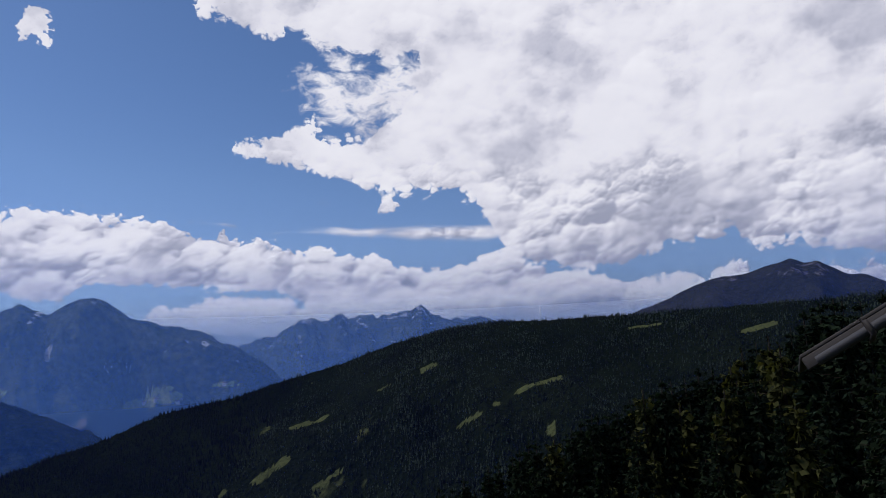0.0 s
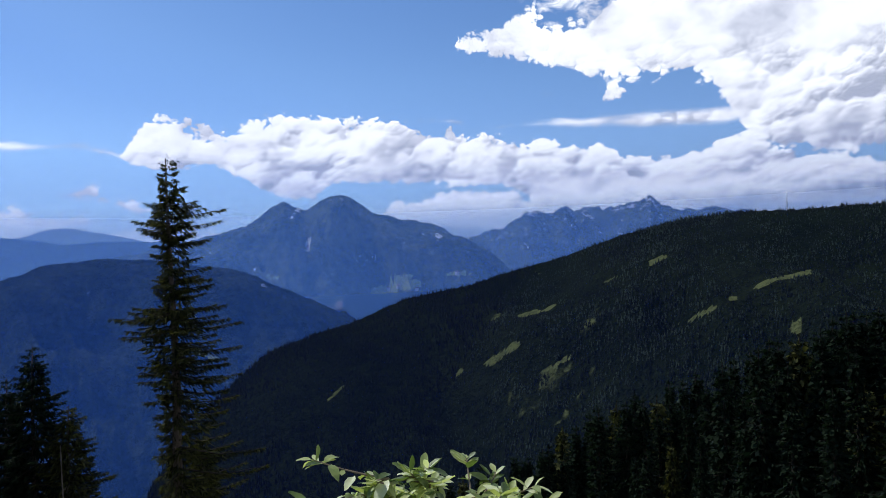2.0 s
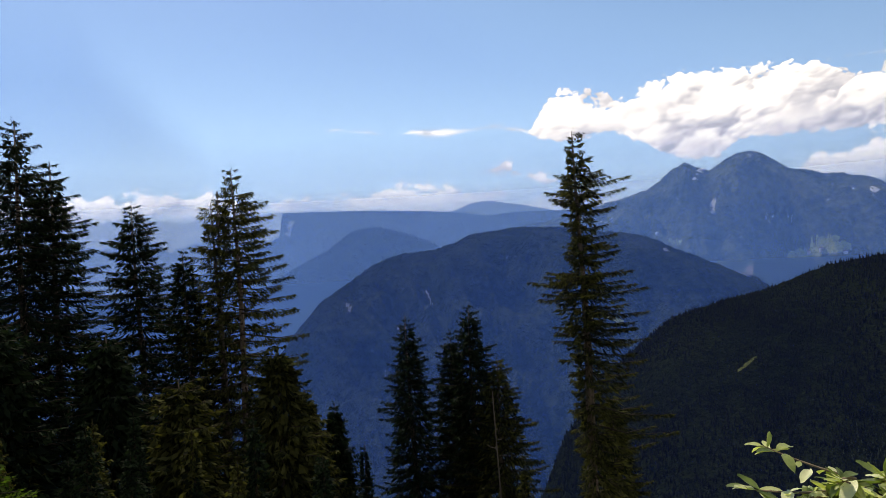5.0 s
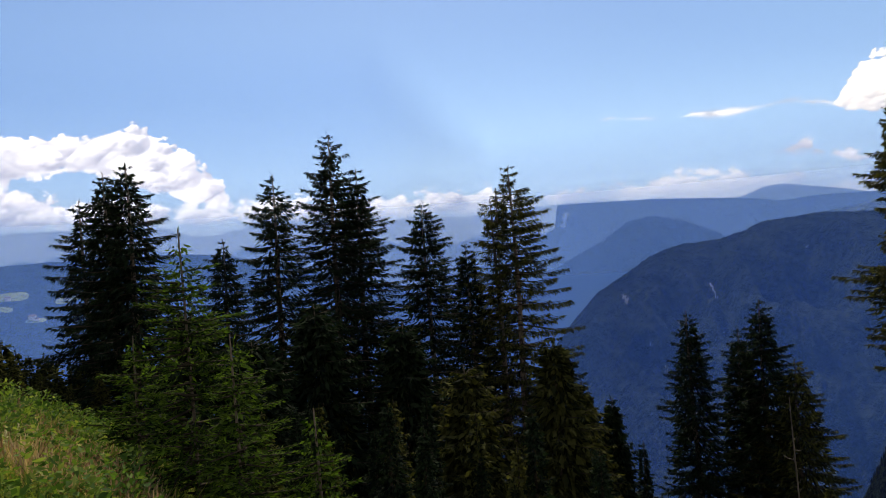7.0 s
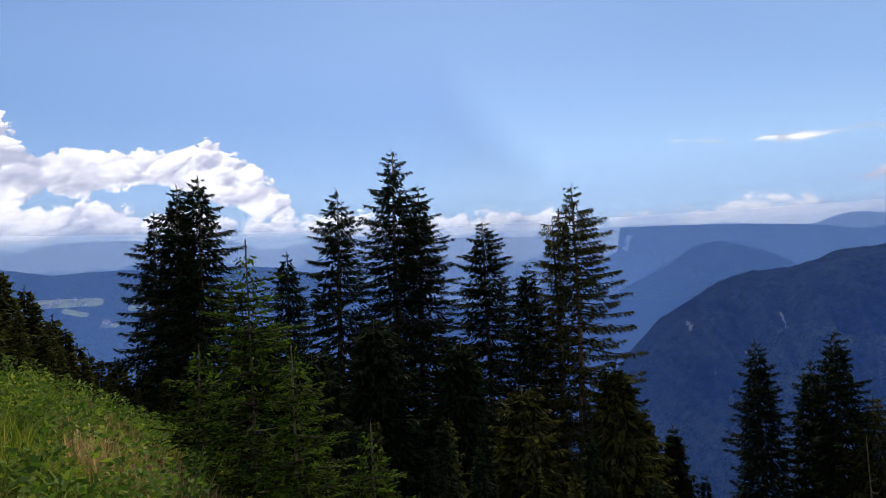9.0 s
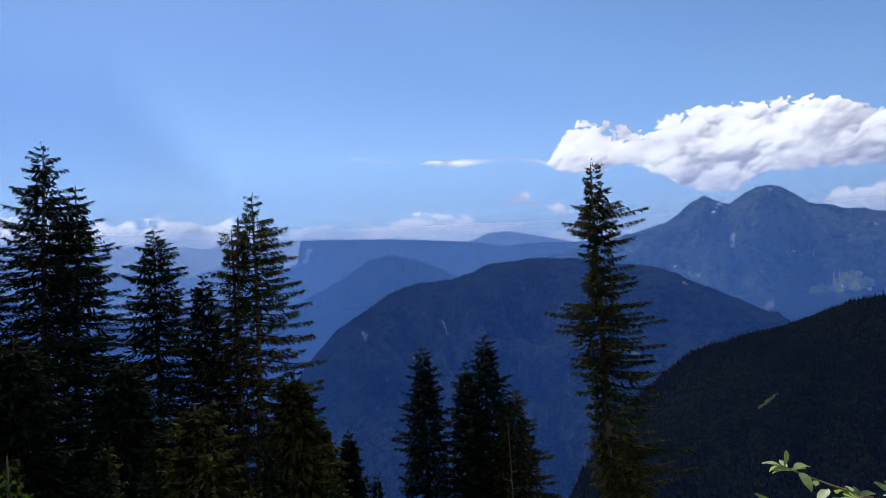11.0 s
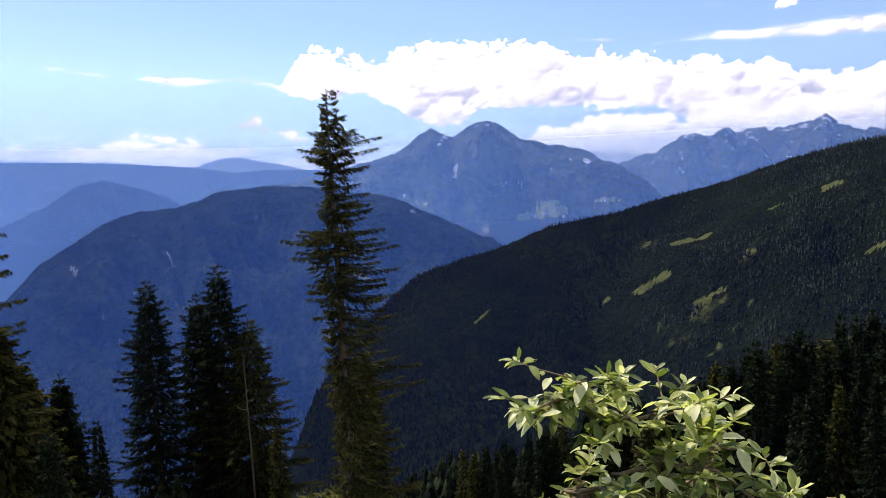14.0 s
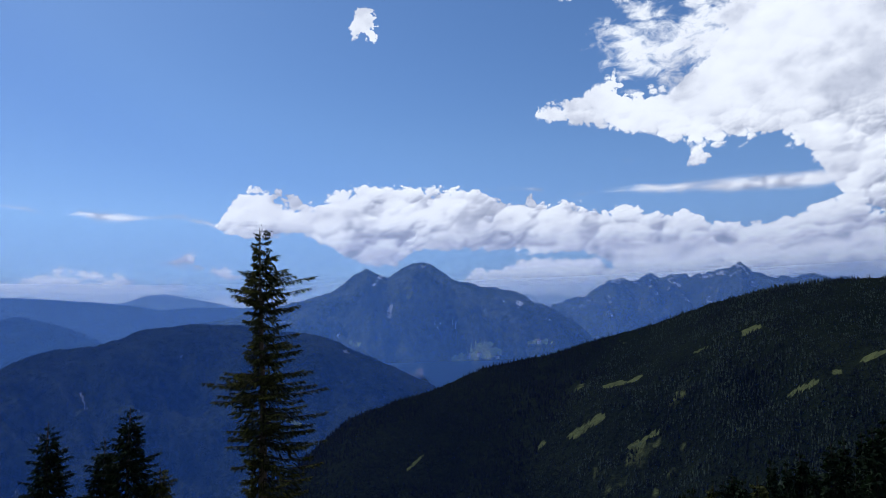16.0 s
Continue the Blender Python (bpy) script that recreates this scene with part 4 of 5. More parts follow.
def wood():
    """The wood on the own slope: trees one by one, copies of a few."""
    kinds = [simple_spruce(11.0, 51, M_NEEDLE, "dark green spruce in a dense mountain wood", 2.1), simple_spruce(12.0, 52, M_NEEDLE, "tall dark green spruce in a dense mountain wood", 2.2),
             simple_spruce(9.0, 53, M_NEEDLE_OLD_LIT, "yellow-green spruce in a dense mountain wood", 2.0), simple_spruce(7.0, 54, M_NEEDLE_OLD_LIT, "small yellow-green spruce in a mountain wood", 1.7)]
    heights = (11.0, 12.0, 9.0, 7.0)
    tops = [(-60, 6.0), (-45, 6.0), (-36, 4.2), (-33.6, 4.0), (-31, 3.0), (-27, 0.6), (-23.5, -0.6), (-20.6, -1.8), (-17.5, -3.2), (-14.4, -4.6), (-11, -6.0), (-6.7, -8.0), (-2.6, -9.3), (2, -11.0), (6, -13.4), (11, -15.8), (18, -18.5), (24, -20.2), (28, -21.0), (32, -22.8)]
    rng = np.random.default_rng(77)
    first = {}

    def plant(az, r, h):
        k = int(rng.choice(4, p=(0.4, 0.38, 0.12, 0.1)))
        p = spot(az, 0, r)
        s = h / heights[k]
        wide = s * rng.uniform(0.85, 1.15)
        m = pose(p.x, p.y, ground_z(p.x, p.y) - 0.1, 0, 0, rng.uniform(0, 360)) @ Matrix.Diagonal((wide, wide, s, 1))
        if k in first:
            copy_thing(kinds[k], m)
        else:
            first[k] = m

    # rows along the slope, each at the distance where a grown tree ends just below the wood's upper edge
    for drop, low, high, step in ((0.0, 8.5, 13.0, 0.85), (2.2, 7.0, 11.0, 1.1), (5.0, 5.0, 9.0, 1.5)):
        az = -50.0
        while az < 31:
            az += step * rng.uniform(0.6, 1.4)
            top = float(ramp1d(tops, az)) - drop - abs(rng.normal(0, 0.75)) + 0.25
            want = rng.uniform(low, high)
            best = min(np.geomspace(13.0, 150.0, 34), key=lambda r: abs(tree_height(az, r, top) - want))
            h = tree_height(az, best, top)
            if 3.0 < h < 15.0:
                plant(az, float(best), h)
    # the deeper wood, too dense to count
    n = 3200
    az, r = rng.uniform(-52, 38, n), rng.uniform(60, 330, n)
    x, y = -r * np.sin(np.radians(az)), r * np.cos(np.radians(az))
    z = slope_height(x, y)
    room = EYE + r * np.tan(np.radians(np.interp(az, [p[0] for p in tops], [p[1] for p in tops]) + rng.uniform(-1.0, 0.3, n))) - z
    h = np.minimum(rng.uniform(7, 13, n), room)
    ok = h > 3
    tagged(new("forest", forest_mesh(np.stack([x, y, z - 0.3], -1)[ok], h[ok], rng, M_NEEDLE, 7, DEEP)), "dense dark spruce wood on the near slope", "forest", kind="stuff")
    # undergrowth below the near spruces
    for _ in range(50):
        az, r = rng.uniform(41, 93), rng.uniform(9.5, 19)
        if az < 57:
            r += 11
        if r < 12 and az > 78:
            continue
        p = spot(az, 0, r)
        k = int(rng.integers(0, 4))
        h = min(rng.uniform(2.0, 4.5), tree_height(az, r, -11.0 if az > 62 else -16.0))
        if h < 1.2:
            continue
        copy_thing(kinds[k], pose(p.x, p.y, ground_z(p.x, p.y) - 0.05, 0, 0, rng.uniform(0, 360)) @ Matrix.Diagonal((0.1 + h / heights[k] * 0.7,) * 2 + (h / heights[k], 1)))
    # low scrub on the slope below
    n = 12000
    az, r = rng.uniform(32, 44, n), rng.uniform(24, 70, n)
    x, y = -r * np.sin(np.radians(az)), r * np.cos(np.radians(az))
    lump = fractal(x, y, 3.2, 3, 61)
    room = 2.2 * smooth(-0.35, 0.7, lump) * rng.uniform(0, 1, n) ** 0.6
    keep = room > 0.08
    base = np.stack([x, y, slope_height(x, y) + room * 0.7 - 0.1], -1)[keep]
    way = norm(np.stack([rng.normal(size=n), rng.normal(size=n), rng.uniform(-0.3, 1.1, n)], -1)[keep])
    v, f = sprays(base, way, rng.uniform(0.18, 0.45, len(base)), rng.uniform(0.05, 0.12, len(base)), rng)
    tagged(new("scrub", mesh_from("scrub", v, f, M_SCRUB, smooth_shade=False)), "low green scrub and saplings on the steep slope", "scrub", kind="stuff")
    # trees at the far edge of the grass
    for az, d, el in ((107.2, 16, -1.0), (109.0, 15.5, 1.0), (105.6, 17, -2.8), (104.6, 18, -4.0), (103.0, 18.5, -5.0), (101.4, 18, -6.4), (111.0, 16, 3.0), (99.6, 17.5, -7.4), (109.4, 20, 2.6), (111.5, 19, 4.0), (108.0, 21, 1.6), (106.2, 22, -0.4), (105.2, 20, -2.2), (104.2, 24, -2.6), (102.0, 20, -5.0), (100.2, 21, -6.6), (98.6, 22, -6.0), (112.5, 23, 5.0), (101.0, 25, -5.0), (103.4, 26, -3.8), (106.6, 24, 0.6), (108.6, 22, 2.4), (110.5, 26, 4.0), (105.0, 27, -1.6), (102.7, 29, -4.3), (100.6, 27, -5.5), (99.2, 24, -6.0), (103.9, 21, -4.4), (107.5, 19, -2.0), (109.8, 18, -1.0), (101.6, 23, -6.5), (97.6, 19, -6.5)):
        k = int(rng.integers(2, 4))
        h = tree_height(az, d, el)
        p = spot(az, 0, d)
        copy_thing(kinds[k], pose(p.x, p.y, ground_z(p.x, p.y), 0, 0, rng.uniform(0, 360)) @ Matrix.Diagonal((1.5 * min(h, 5) / heights[k],) * 2 + (h / heights[k], 1)))
    for k, m in first.items():
        kinds[k].matrix_basis = m


SKIRTS = ((0.0, 0.55, 0.25), (0.28, 0.8, 0.18), (0.58, 1.0, 0.10))
DEEP = ((0.02, 0.3, 0.2), (0.14, 0.42, 0.19), (0.27, 0.55, 0.165), (0.4, 0.66, 0.14), (0.52, 0.76, 0.115), (0.64, 0.86, 0.09), (0.75, 0.94, 0.065), (0.86, 1.0, 0.04))


def forest_mesh(points, heights, rng, mat, sides=6, skirts=SKIRTS):
    """Many small far spruces: stacked ragged skirts, all in one mesh."""
    n = len(points)
    out_v, out_f, o = [], [], 0
    a = np.linspace(0, 2 * math.pi, sides, endpoint=False)
    lean = rng.normal(0, 0.03, (n, 2))
    for lo, hi, w in skirts:
        turn = rng.uniform(0, 6.28, n)[:, None]
        ang = a[None] + turn
        rad = heights[:, None] * w * rng.uniform(0.6, 1.25, (n, sides))
        base = np.stack([np.cos(ang) * rad, np.sin(ang) * rad, heights[:, None] * (lo + rng.uniform(-0.06, 0.06, (n, sides)))], -1)
        tip = np.stack([np.zeros(n), np.zeros(n), heights * hi], -1)[:, None]
        v = np.concatenate([base, tip], 1)
        v[..., :2] += lean[:, None] * v[..., 2:]
        v += points[:, None]
        i = (np.arange(n) * (sides + 1))[:, None] + o
        for k in range(sides):
            out_f.append(np.concatenate([i + k, i + (k + 1) % sides, i + sides], 1))
        out_v.append(v.reshape(-1, 3))
        o += n * (sides + 1)
    return mesh_from("forest", np.concatenate(out_v), np.concatenate(out_f), mat, smooth_shade=False)


def ridge_forest():
    rng = np.random.default_rng(5)
    n = 66000
    az = rng.uniform(-52, 42, n)
    d = ramp1d(RIDGE.dist, az)
    r = d + 25 - rng.uniform(0, 1, n) ** 1.15 * 620
    x, y = -r * np.sin(np.radians(az)), r * np.cos(np.radians(az))
    z = ridge_z(x, y, az, r)
    el = np.degrees(np.arctan2(z - EYE, r))
    clear = capsules(az, el, CLEARINGS) + 0.5 * fractal(x, y, 30.0, 4, 7) + 0.6 * smooth(0.1, 0.7, fractal(x, y, 55.0, 4, 17)) * smooth(16, 11, az) * smooth(0, 4, az)
    thin = fractal(x, y, 90.0, 3, 9)
    keep = (clear < 0.5) & (rng.uniform(0, 1, n) < 0.74 + 0.3 * thin) & (z > slope_height(x, y) - 5) & (el > -26) & (rng.uniform(0, 1, n) < smooth(41.5, 37.5, az))
    p = np.stack([x, y, z - 0.5], -1)[keep]
    h = rng.uniform(3.5, 7.8, len(p)) * (0.9 + 0.25 * fractal(p[:, 0], p[:, 1], 120.0, 2, 4))
    # trees inside the painted shadow take the dark needles, the others the lit ones
    old = rng.uniform(0, 1, len(p)) < shaded_part(az[keep], el[keep])
    tagged(new("forest", forest_mesh(p[old], h[old] * 1.15, rng, M_NEEDLE_SHADED, 4)), "dense spruce forest on the long ridge, coloured dark as in cloud shadow", "forest", kind="stuff")
    tagged(new("forest", forest_mesh(p[~old], h[~old], rng, M_NEEDLE_FAR_LIT, 4)), "lighter forest with gaps on the long ridge, coloured as sunlit", "forest", kind="stuff")


near_spruces()
wood()
ridge_forest()


# ---------- the willow bush close by ----------
def shade_leaf(n, p):
    rnd = n.math("FRACT", n.math("ADD", n.add("ShaderNodeObjectInfo").outputs["Random"], n.add("ShaderNodeNewGeometry").outputs["Random Per Island"]))
    pos = place(n)
    v = n.math("MULTIPLY_ADD", rnd, 0.75, n.math("MULTIPLY", n.noise(pos, 60.0, 3.0), 0.3))
    col = n.ramp(v, [(0.1, (0.05, 0.085, 0.02)), (0.35, (0.17, 0.23, 0.06)), (0.6, (0.42, 0.46, 0.16)), (0.85, (0.7, 0.72, 0.46))])
    n.put(p.inputs["Base Color"], col)
    p.inputs["Roughness"].default_value = 0.42
    p.inputs["Specular IOR Level"].default_value = 0.5
    bumped(n, p, n.noise(pos, 260.0, 2.0), 0.001)
    tr = n.add("ShaderNodeBsdfTranslucent")
    n.put(tr.inputs[0], n.mix(1.0, col, (1.25, 1.35, 0.65), "MULTIPLY"))
    m = n.add("ShaderNodeMixShader")
    m.inputs[0].default_value = 0.4
    n.t.links.new(p.outputs[0], m.inputs[1])
    n.t.links.new(tr.outputs[0], m.inputs[2])
    return m.outputs[0]


def shade_twig(n, p):
    v = n.noise(place(n), 70.0, 5.0, 0.7)
    n.put(p.inputs["Base Color"], n.ramp(v, [(0.3, (0.09, 0.07, 0.045)), (0.7, (0.22, 0.17, 0.1))]))
    p.inputs["Roughness"].default_value = 0.7
    bumped(n, p, v, 0.002)


M_LEAF, M_TWIG = material("willow_leaf", shade_leaf), material("willow_twig", shade_twig)


def leaf_mesh(length, wide, curl, fold):
    v, f = [], []
    stations = [(0.0, 0.08), (0.12, 0.3), (0.32, 0.78), (0.55, 1.0), (0.78, 0.8), (0.93, 0.38), (1.0, 0.03)]
    for s, w in stations:
        z = curl * length * s * s
        half = wide * w / 2
        wave = 0.06 * wide * math.sin(s * 11)
        v += [(-half, s * length, z + fold * half + wave), (0, s * length, z), (half, s * length, z + fold * half - wave)]
    for i in range(len(stations) - 1):
        o = i * 3
        f += [(o, o + 1, o + 4, o + 3), (o + 1, o + 2, o + 5, o + 4)]
    return mesh_from("leaf", v, f, M_LEAF)


def willow_bush():
    rng = random.Random(9)
    bush = tagged(new("willow_bush"), "sunlit willow bush with pale green leaves on thin twigs", "bush")
    root = spot(12, 0, 1.95)
    base = Vector((root.x, root.y, ground_z(root.x, root.y) - 0.05))
    meshes = [leaf_mesh(L, w, c, fo) for L, w, c, fo in ((0.07, 0.03, -0.4, 0.35), (0.066, 0.027, 0.2, 0.5), (0.058, 0.028, -0.2, 0.25), (0.074, 0.034, 0.3, 0.6), (0.05, 0.022, 0.05, 0.3), (0.064, 0.032, -0.7, 0.3))]
    tips = [(22.6, -15.8), (21.2, -15.0), (19.0, -14.1), (18.4, -15.2), (22.9, -17.0), (20.4, -16.6), (15.6, -13.9), (13.9, -14.5), (16.9, -16.2), (11.1, -14.7), (9.1, -15.4), (7.1, -16.9), (5.5, -18.2), (7.4, -18.4), (4.3, -21.0), (5.9, -22.3), (0.0, -21.7), (-1.5, -22.6), (0.8, -22.6), (2.1, -23.4),
            (18.8, -20.6), (19.3, -23.0), (17.9, -23.7), (20.2, -25.8), (16.4, -18.9), (14.5, -16.9), (11.0, -16.8), (9.2, -18.9), (12.3, -19.8), (15.1, -21.6), (13.8, -23.3), (10.2, -21.8), (8.0, -22.9), (11.1, -24.4), (16.6, -25.2), (6.0, -24.3), (3.9, -23.7), (8.9, -25.2), (13.4, -25.5)]
    tips = [(az, el, rng.uniform(1.62, 1.86)) for az, el in tips]
    rest, made = [], []

    def put(at, out, up, size):
        out = out.normalized()
        side = out.cross(up).normalized()
        m = Matrix.Translation(at) @ Matrix((side, out, side.cross(out))).transposed().to_4x4() @ Matrix.Diagonal((size, size, size, 1))
        me = rng.choice(meshes)
        made.append(at)
        if len(made) % 4 == 0 and len(made) < 2400:
            part("leaf", me, bush).matrix_basis = m
        else:
            v = np.array([tuple(m @ q.co) for q in me.vertices])
            rest.append((v, np.array([tuple(q.vertices) for q in me.polygons])))

    hubs = [spot(11.3, -23.5, 1.76), spot(15.1, -21.0, 1.78), spot(18.4, -18.4, 1.72), spot(7.6, -23.6, 1.72), spot(1.6, -26.5, 1.72), spot(11.0, -19.4, 1.8), spot(18.2, -26.5, 1.68)]
    for hub, below in zip(hubs, (base, hubs[0], hubs[1], hubs[0], hubs[3], hubs[1], hubs[0])):
        line = [below.lerp(hub, k / 6) + Vector((0.03 * math.sin(k * 1.3 + hub.x * 9), 0.03 * math.cos(k * 1.7), 0)) * (k / 6 * (1 - k / 6) * 4) for k in range(7)]
        v, f = tube([tuple(q) for q in line], np.linspace(0.009, 0.006, 7) if below is base else np.linspace(0.006, 0.0045, 7), 7)
        part("stem", mesh_from("stem", v, f, M_TWIG), bush)
    for _ in range(9):
        tips.append((rng.uniform(4, 19), rng.uniform(-30, -22), rng.uniform(1.6, 1.95)))
    for az, el, d in tips:
        tip = spot(az - 0.5, el - 4.1, d)
        if tip.z < base.z + 0.2:
            continue
        hub = min(hubs, key=lambda q: (q - tip).length)
        mid = hub.lerp(tip, 0.55) + Vector((rng.uniform(-0.05, 0.05), rng.uniform(-0.05, 0.05), rng.uniform(0.0, 0.07)))
        path = []
        for i in range(15):
            t = i / 14
            q = hub * (1 - t) ** 2 + mid * (2 * t * (1 - t)) + tip * t * t
            path.append(q + Vector((0.012 * math.sin(t * 17 + az), 0.012 * math.cos(t * 13 + az), 0)))
        v, f = tube([tuple(q) for q in path], np.linspace(0.0065, 0.002, 15), 6)
        part("twig", mesh_from("twig", v, f, M_TWIG), bush)

        shoots = [(path, 14)]
        for _ in range(2):
            i = rng.randint(4, 12)
            a = rng.uniform(0, 6.28)
            grow = (path[-1] - path[-4]).normalized() * 0.7 + Vector((math.cos(a), math.sin(a), rng.uniform(0.0, 0.6))) * 0.7
            L = rng.uniform(0.06, 0.15)
            side = [path[i] + grow * (L * k / 5) + Vector((0, 0, 0.02 * (k / 5) ** 2)) for k in range(6)]
            v, f = tube([tuple(q) for q in side], np.linspace(0.0035, 0.0015, 6), 5)
            part("twig", mesh_from("twig", v, f, M_TWIG), bush)
            shoots.append((side, 5))
        for line, last in shoots:
            along = (line[-1] - line[-2]).normalized()
            turn = rng.uniform(0, 6.28)
            for k in range(7):
                a = k * 2.4 + turn
                flat = Vector((math.cos(a), math.sin(a), 0))
                put(line[-1] - along * 0.007 * k, flat + along * (1.15 - 0.16 * k) + Vector((0, 0, 0.1)), Vector((0, 0, 1)) + flat * 0.3, rng.uniform(0.45, 0.75) + 0.05 * k)
            for k in range(5):
                t = rng.uniform(0.2, 0.97) * last
                i = min(int(t), last - 1)
                a = rng.uniform(0, 6.28)
                flat = Vector((math.cos(a), math.sin(a), rng.uniform(-0.7, 0.45)))
                put(line[i].lerp(line[i + 1], t - i), flat + along * 0.4, Vector((rng.uniform(-0.5, 0.5), rng.uniform(-0.5, 0.5), 1)), rng.uniform(0.5, 0.95))
    v, f = joined(rest)
    tagged(part("foliage", mesh_from("foliage", v, f, M_LEAF), bush), kind="stuff")


willow_bush()


# ---------- grass and herbs ----------
def shade_blade(stops):
    def shade(n, p):
        isl = n.add("ShaderNodeNewGeometry").outputs["Random Per Island"]
        v = n.math("MULTIPLY_ADD", isl, 0.5, n.math("MULTIPLY", n.noise(place(n), 1.3, 5.0), 0.75))
        col = n.ramp(n.math("SUBTRACT", v, 0.08), stops)
        n.put(p.inputs["Base Color"], col)
        p.inputs["Roughness"].default_value = 0.75
        p.inputs["Specular IOR Level"].default_value = 0.1
        tr = n.add("ShaderNodeBsdfTranslucent")
        n.put(tr.inputs[0], n.mix(1.0, col, (1.3, 1.4, 0.7), "MULTIPLY"))
        m = n.add("ShaderNodeMixShader")
        m.inputs[0].default_value = 0.4
        n.t.links.new(p.outputs[0], m.inputs[1])
        n.t.links.new(tr.outputs[0], m.inputs[2])
        return m.outputs[0]
    return shade


M_GRASS = material("meadow_grass", shade_blade([(0.2, (0.03, 0.06, 0.010)), (0.42, (0.09, 0.14, 0.02)), (0.6, (0.2, 0.23, 0.04)), (0.8, (0.34, 0.29, 0.10))]))
M_HERB = material("herb_leaves", shade_blade([(0.1, (0.014, 0.034, 0.008)), (0.45, (0.05, 0.10, 0.02)), (0.7, (0.12, 0.17, 0.035)), (0.9, (0.24, 0.26, 0.07))]))
M_DRY = material("dry_stalks", shade_blade([(0.2, (0.10, 0.05, 0.035)), (0.5, (0.24, 0.14, 0.10)), (0.85, (0.45, 0.34, 0.24))]))
M_PALE = material("pale_seed_heads", shade_blade([(0.2, (0.3, 0.28, 0.2)), (0.8, (0.55, 0.52, 0.42))]))


def blades(x, y, length, width, bend, rng):
    """Grass blades, each of two quads and bent over."""
    n = len(x)
    z = slope_height(x, y)
    root = np.stack([x, y, z - 0.02], 1)
    a = rng.uniform(0, 2 * math.pi, n)
    out = np.stack([np.cos(a), np.sin(a), np.zeros(n)], 1)
    side = np.stack([-np.sin(a), np.cos(a), np.zeros(n)], 1) * (width / 2)[:, None]
    up = np.array((0, 0, 1.0))
    mid = root + up * (length * 0.6)[:, None] + out * (bend * 0.25)[:, None]
    tip = root + up * length[:, None] + out * bend[:, None]
    v = np.stack([root - side, root + side, mid + side * 0.8, mid - side * 0.8, tip + side * 0.1, tip - side * 0.1], 1).reshape(-1, 3)
    i = np.arange(n)[:, None] * 6
    return v, np.concatenate([i + np.array((0, 1, 2, 3)), i + np.array((3, 2, 4, 5))])


def scatter(rng, n, az0, az1, r0, r1):
    az, r = np.radians(rng.uniform(az0, az1, n)), np.sqrt(rng.uniform(r0 ** 2, r1 ** 2, n))
    return -r * np.sin(az), r * np.cos(az)


def meadow():
    rng = np.random.default_rng(21)
    pieces = []
    for n, a0, a1, r0, r1, h in ((17000, 92, 125, 3.0, 10.0, 0.4), (13000, 92, 122, 9.0, 17.0, 0.42), (5000, -40, 6, 4.0, 22.0, 0.4), (5000, -40, -24, 20.0, 45.0, 0.6), (4000, 37, 41, 30.0, 75.0, 0.5)):
        x, y = scatter(rng, n, a0, a1, r0, r1)
        tuft = np.clip(0.8 + 0.75 * fractal(x, y, 0.9, 3, 2), 0.25, 1.9)
        far = np.hypot(x, y)
        pieces.append(blades(x, y, h * tuft * rng.uniform(0.45, 1.2, n), 0.005 + 0.0013 * far * rng.uniform(0.6, 1.2, n), h * rng.uniform(0.1, 1.1, n), rng))
    v, f = joined(pieces)
    tagged(new("meadow_grass", mesh_from("meadow_grass", v, f, M_GRASS, smooth_shade=False)), "tall green and yellowing grass on the sunny slope", "grass", kind="stuff")
    # leafy herbs in patches
    cx, cy = scatter(rng, 420, 95, 121, 4.5, 16.0)
    keep = fractal(cx, cy, 2.6, 3, 14) > -0.25
    cx, cy = cx[keep], cy[keep]
    i = np.repeat(np.arange(len(cx)), 130)
    wide, tall = rng.uniform(0.16, 0.42, len(cx))[i], rng.uniform(0.2, 0.85, len(cx))[i]
    a, q = rng.uniform(0, 6.283, len(i)), rng.uniform(0.0, 1.0, len(i))
    rad = wide * np.sqrt(1 - 0.8 * q * q) * rng.uniform(0.5, 1.1, len(i))
    x, y = cx[i] + rad * np.cos(a), cy[i] + rad * np.sin(a)
    base = np.stack([x, y, slope_height(x, y) + tall * q], 1)
    d = norm(np.stack([np.cos(a), np.sin(a), rng.uniform(-0.4, 0.9, len(i))], 1) + rng.normal(0, 0.4, (len(i), 3)))
    v, f = sprays(base, d, rng.uniform(0.05, 0.13, len(x)), rng.uniform(0.025, 0.055, len(x)), rng)
    tagged(new("leafy_herbs", mesh_from("leafy_herbs", v, f, M_HERB, smooth_shade=False)), "patches of leafy green herbs in the meadow", "herbs", kind="stuff")
    # a belt of withered stalks along the edge of the slope
    x, y = scatter(rng, 8000, 94.5, 105.0, 5.0, 15.0)
    keep = fractal(x, y, 1.6, 3, 33) > -0.15
    x, y = x[keep], y[keep]
    v, f = blades(x, y, rng.uniform(0.25, 0.6, len(x)), rng.uniform(0.02, 0.05, len(x)), rng.uniform(0.02, 0.25, len(x)), rng)
    tagged(new("withered_stalks", mesh_from("withered_stalks", v, f, M_DRY, smooth_shade=False)), "withered reddish-brown stalks along the meadow edge", "dry plants", kind="stuff")


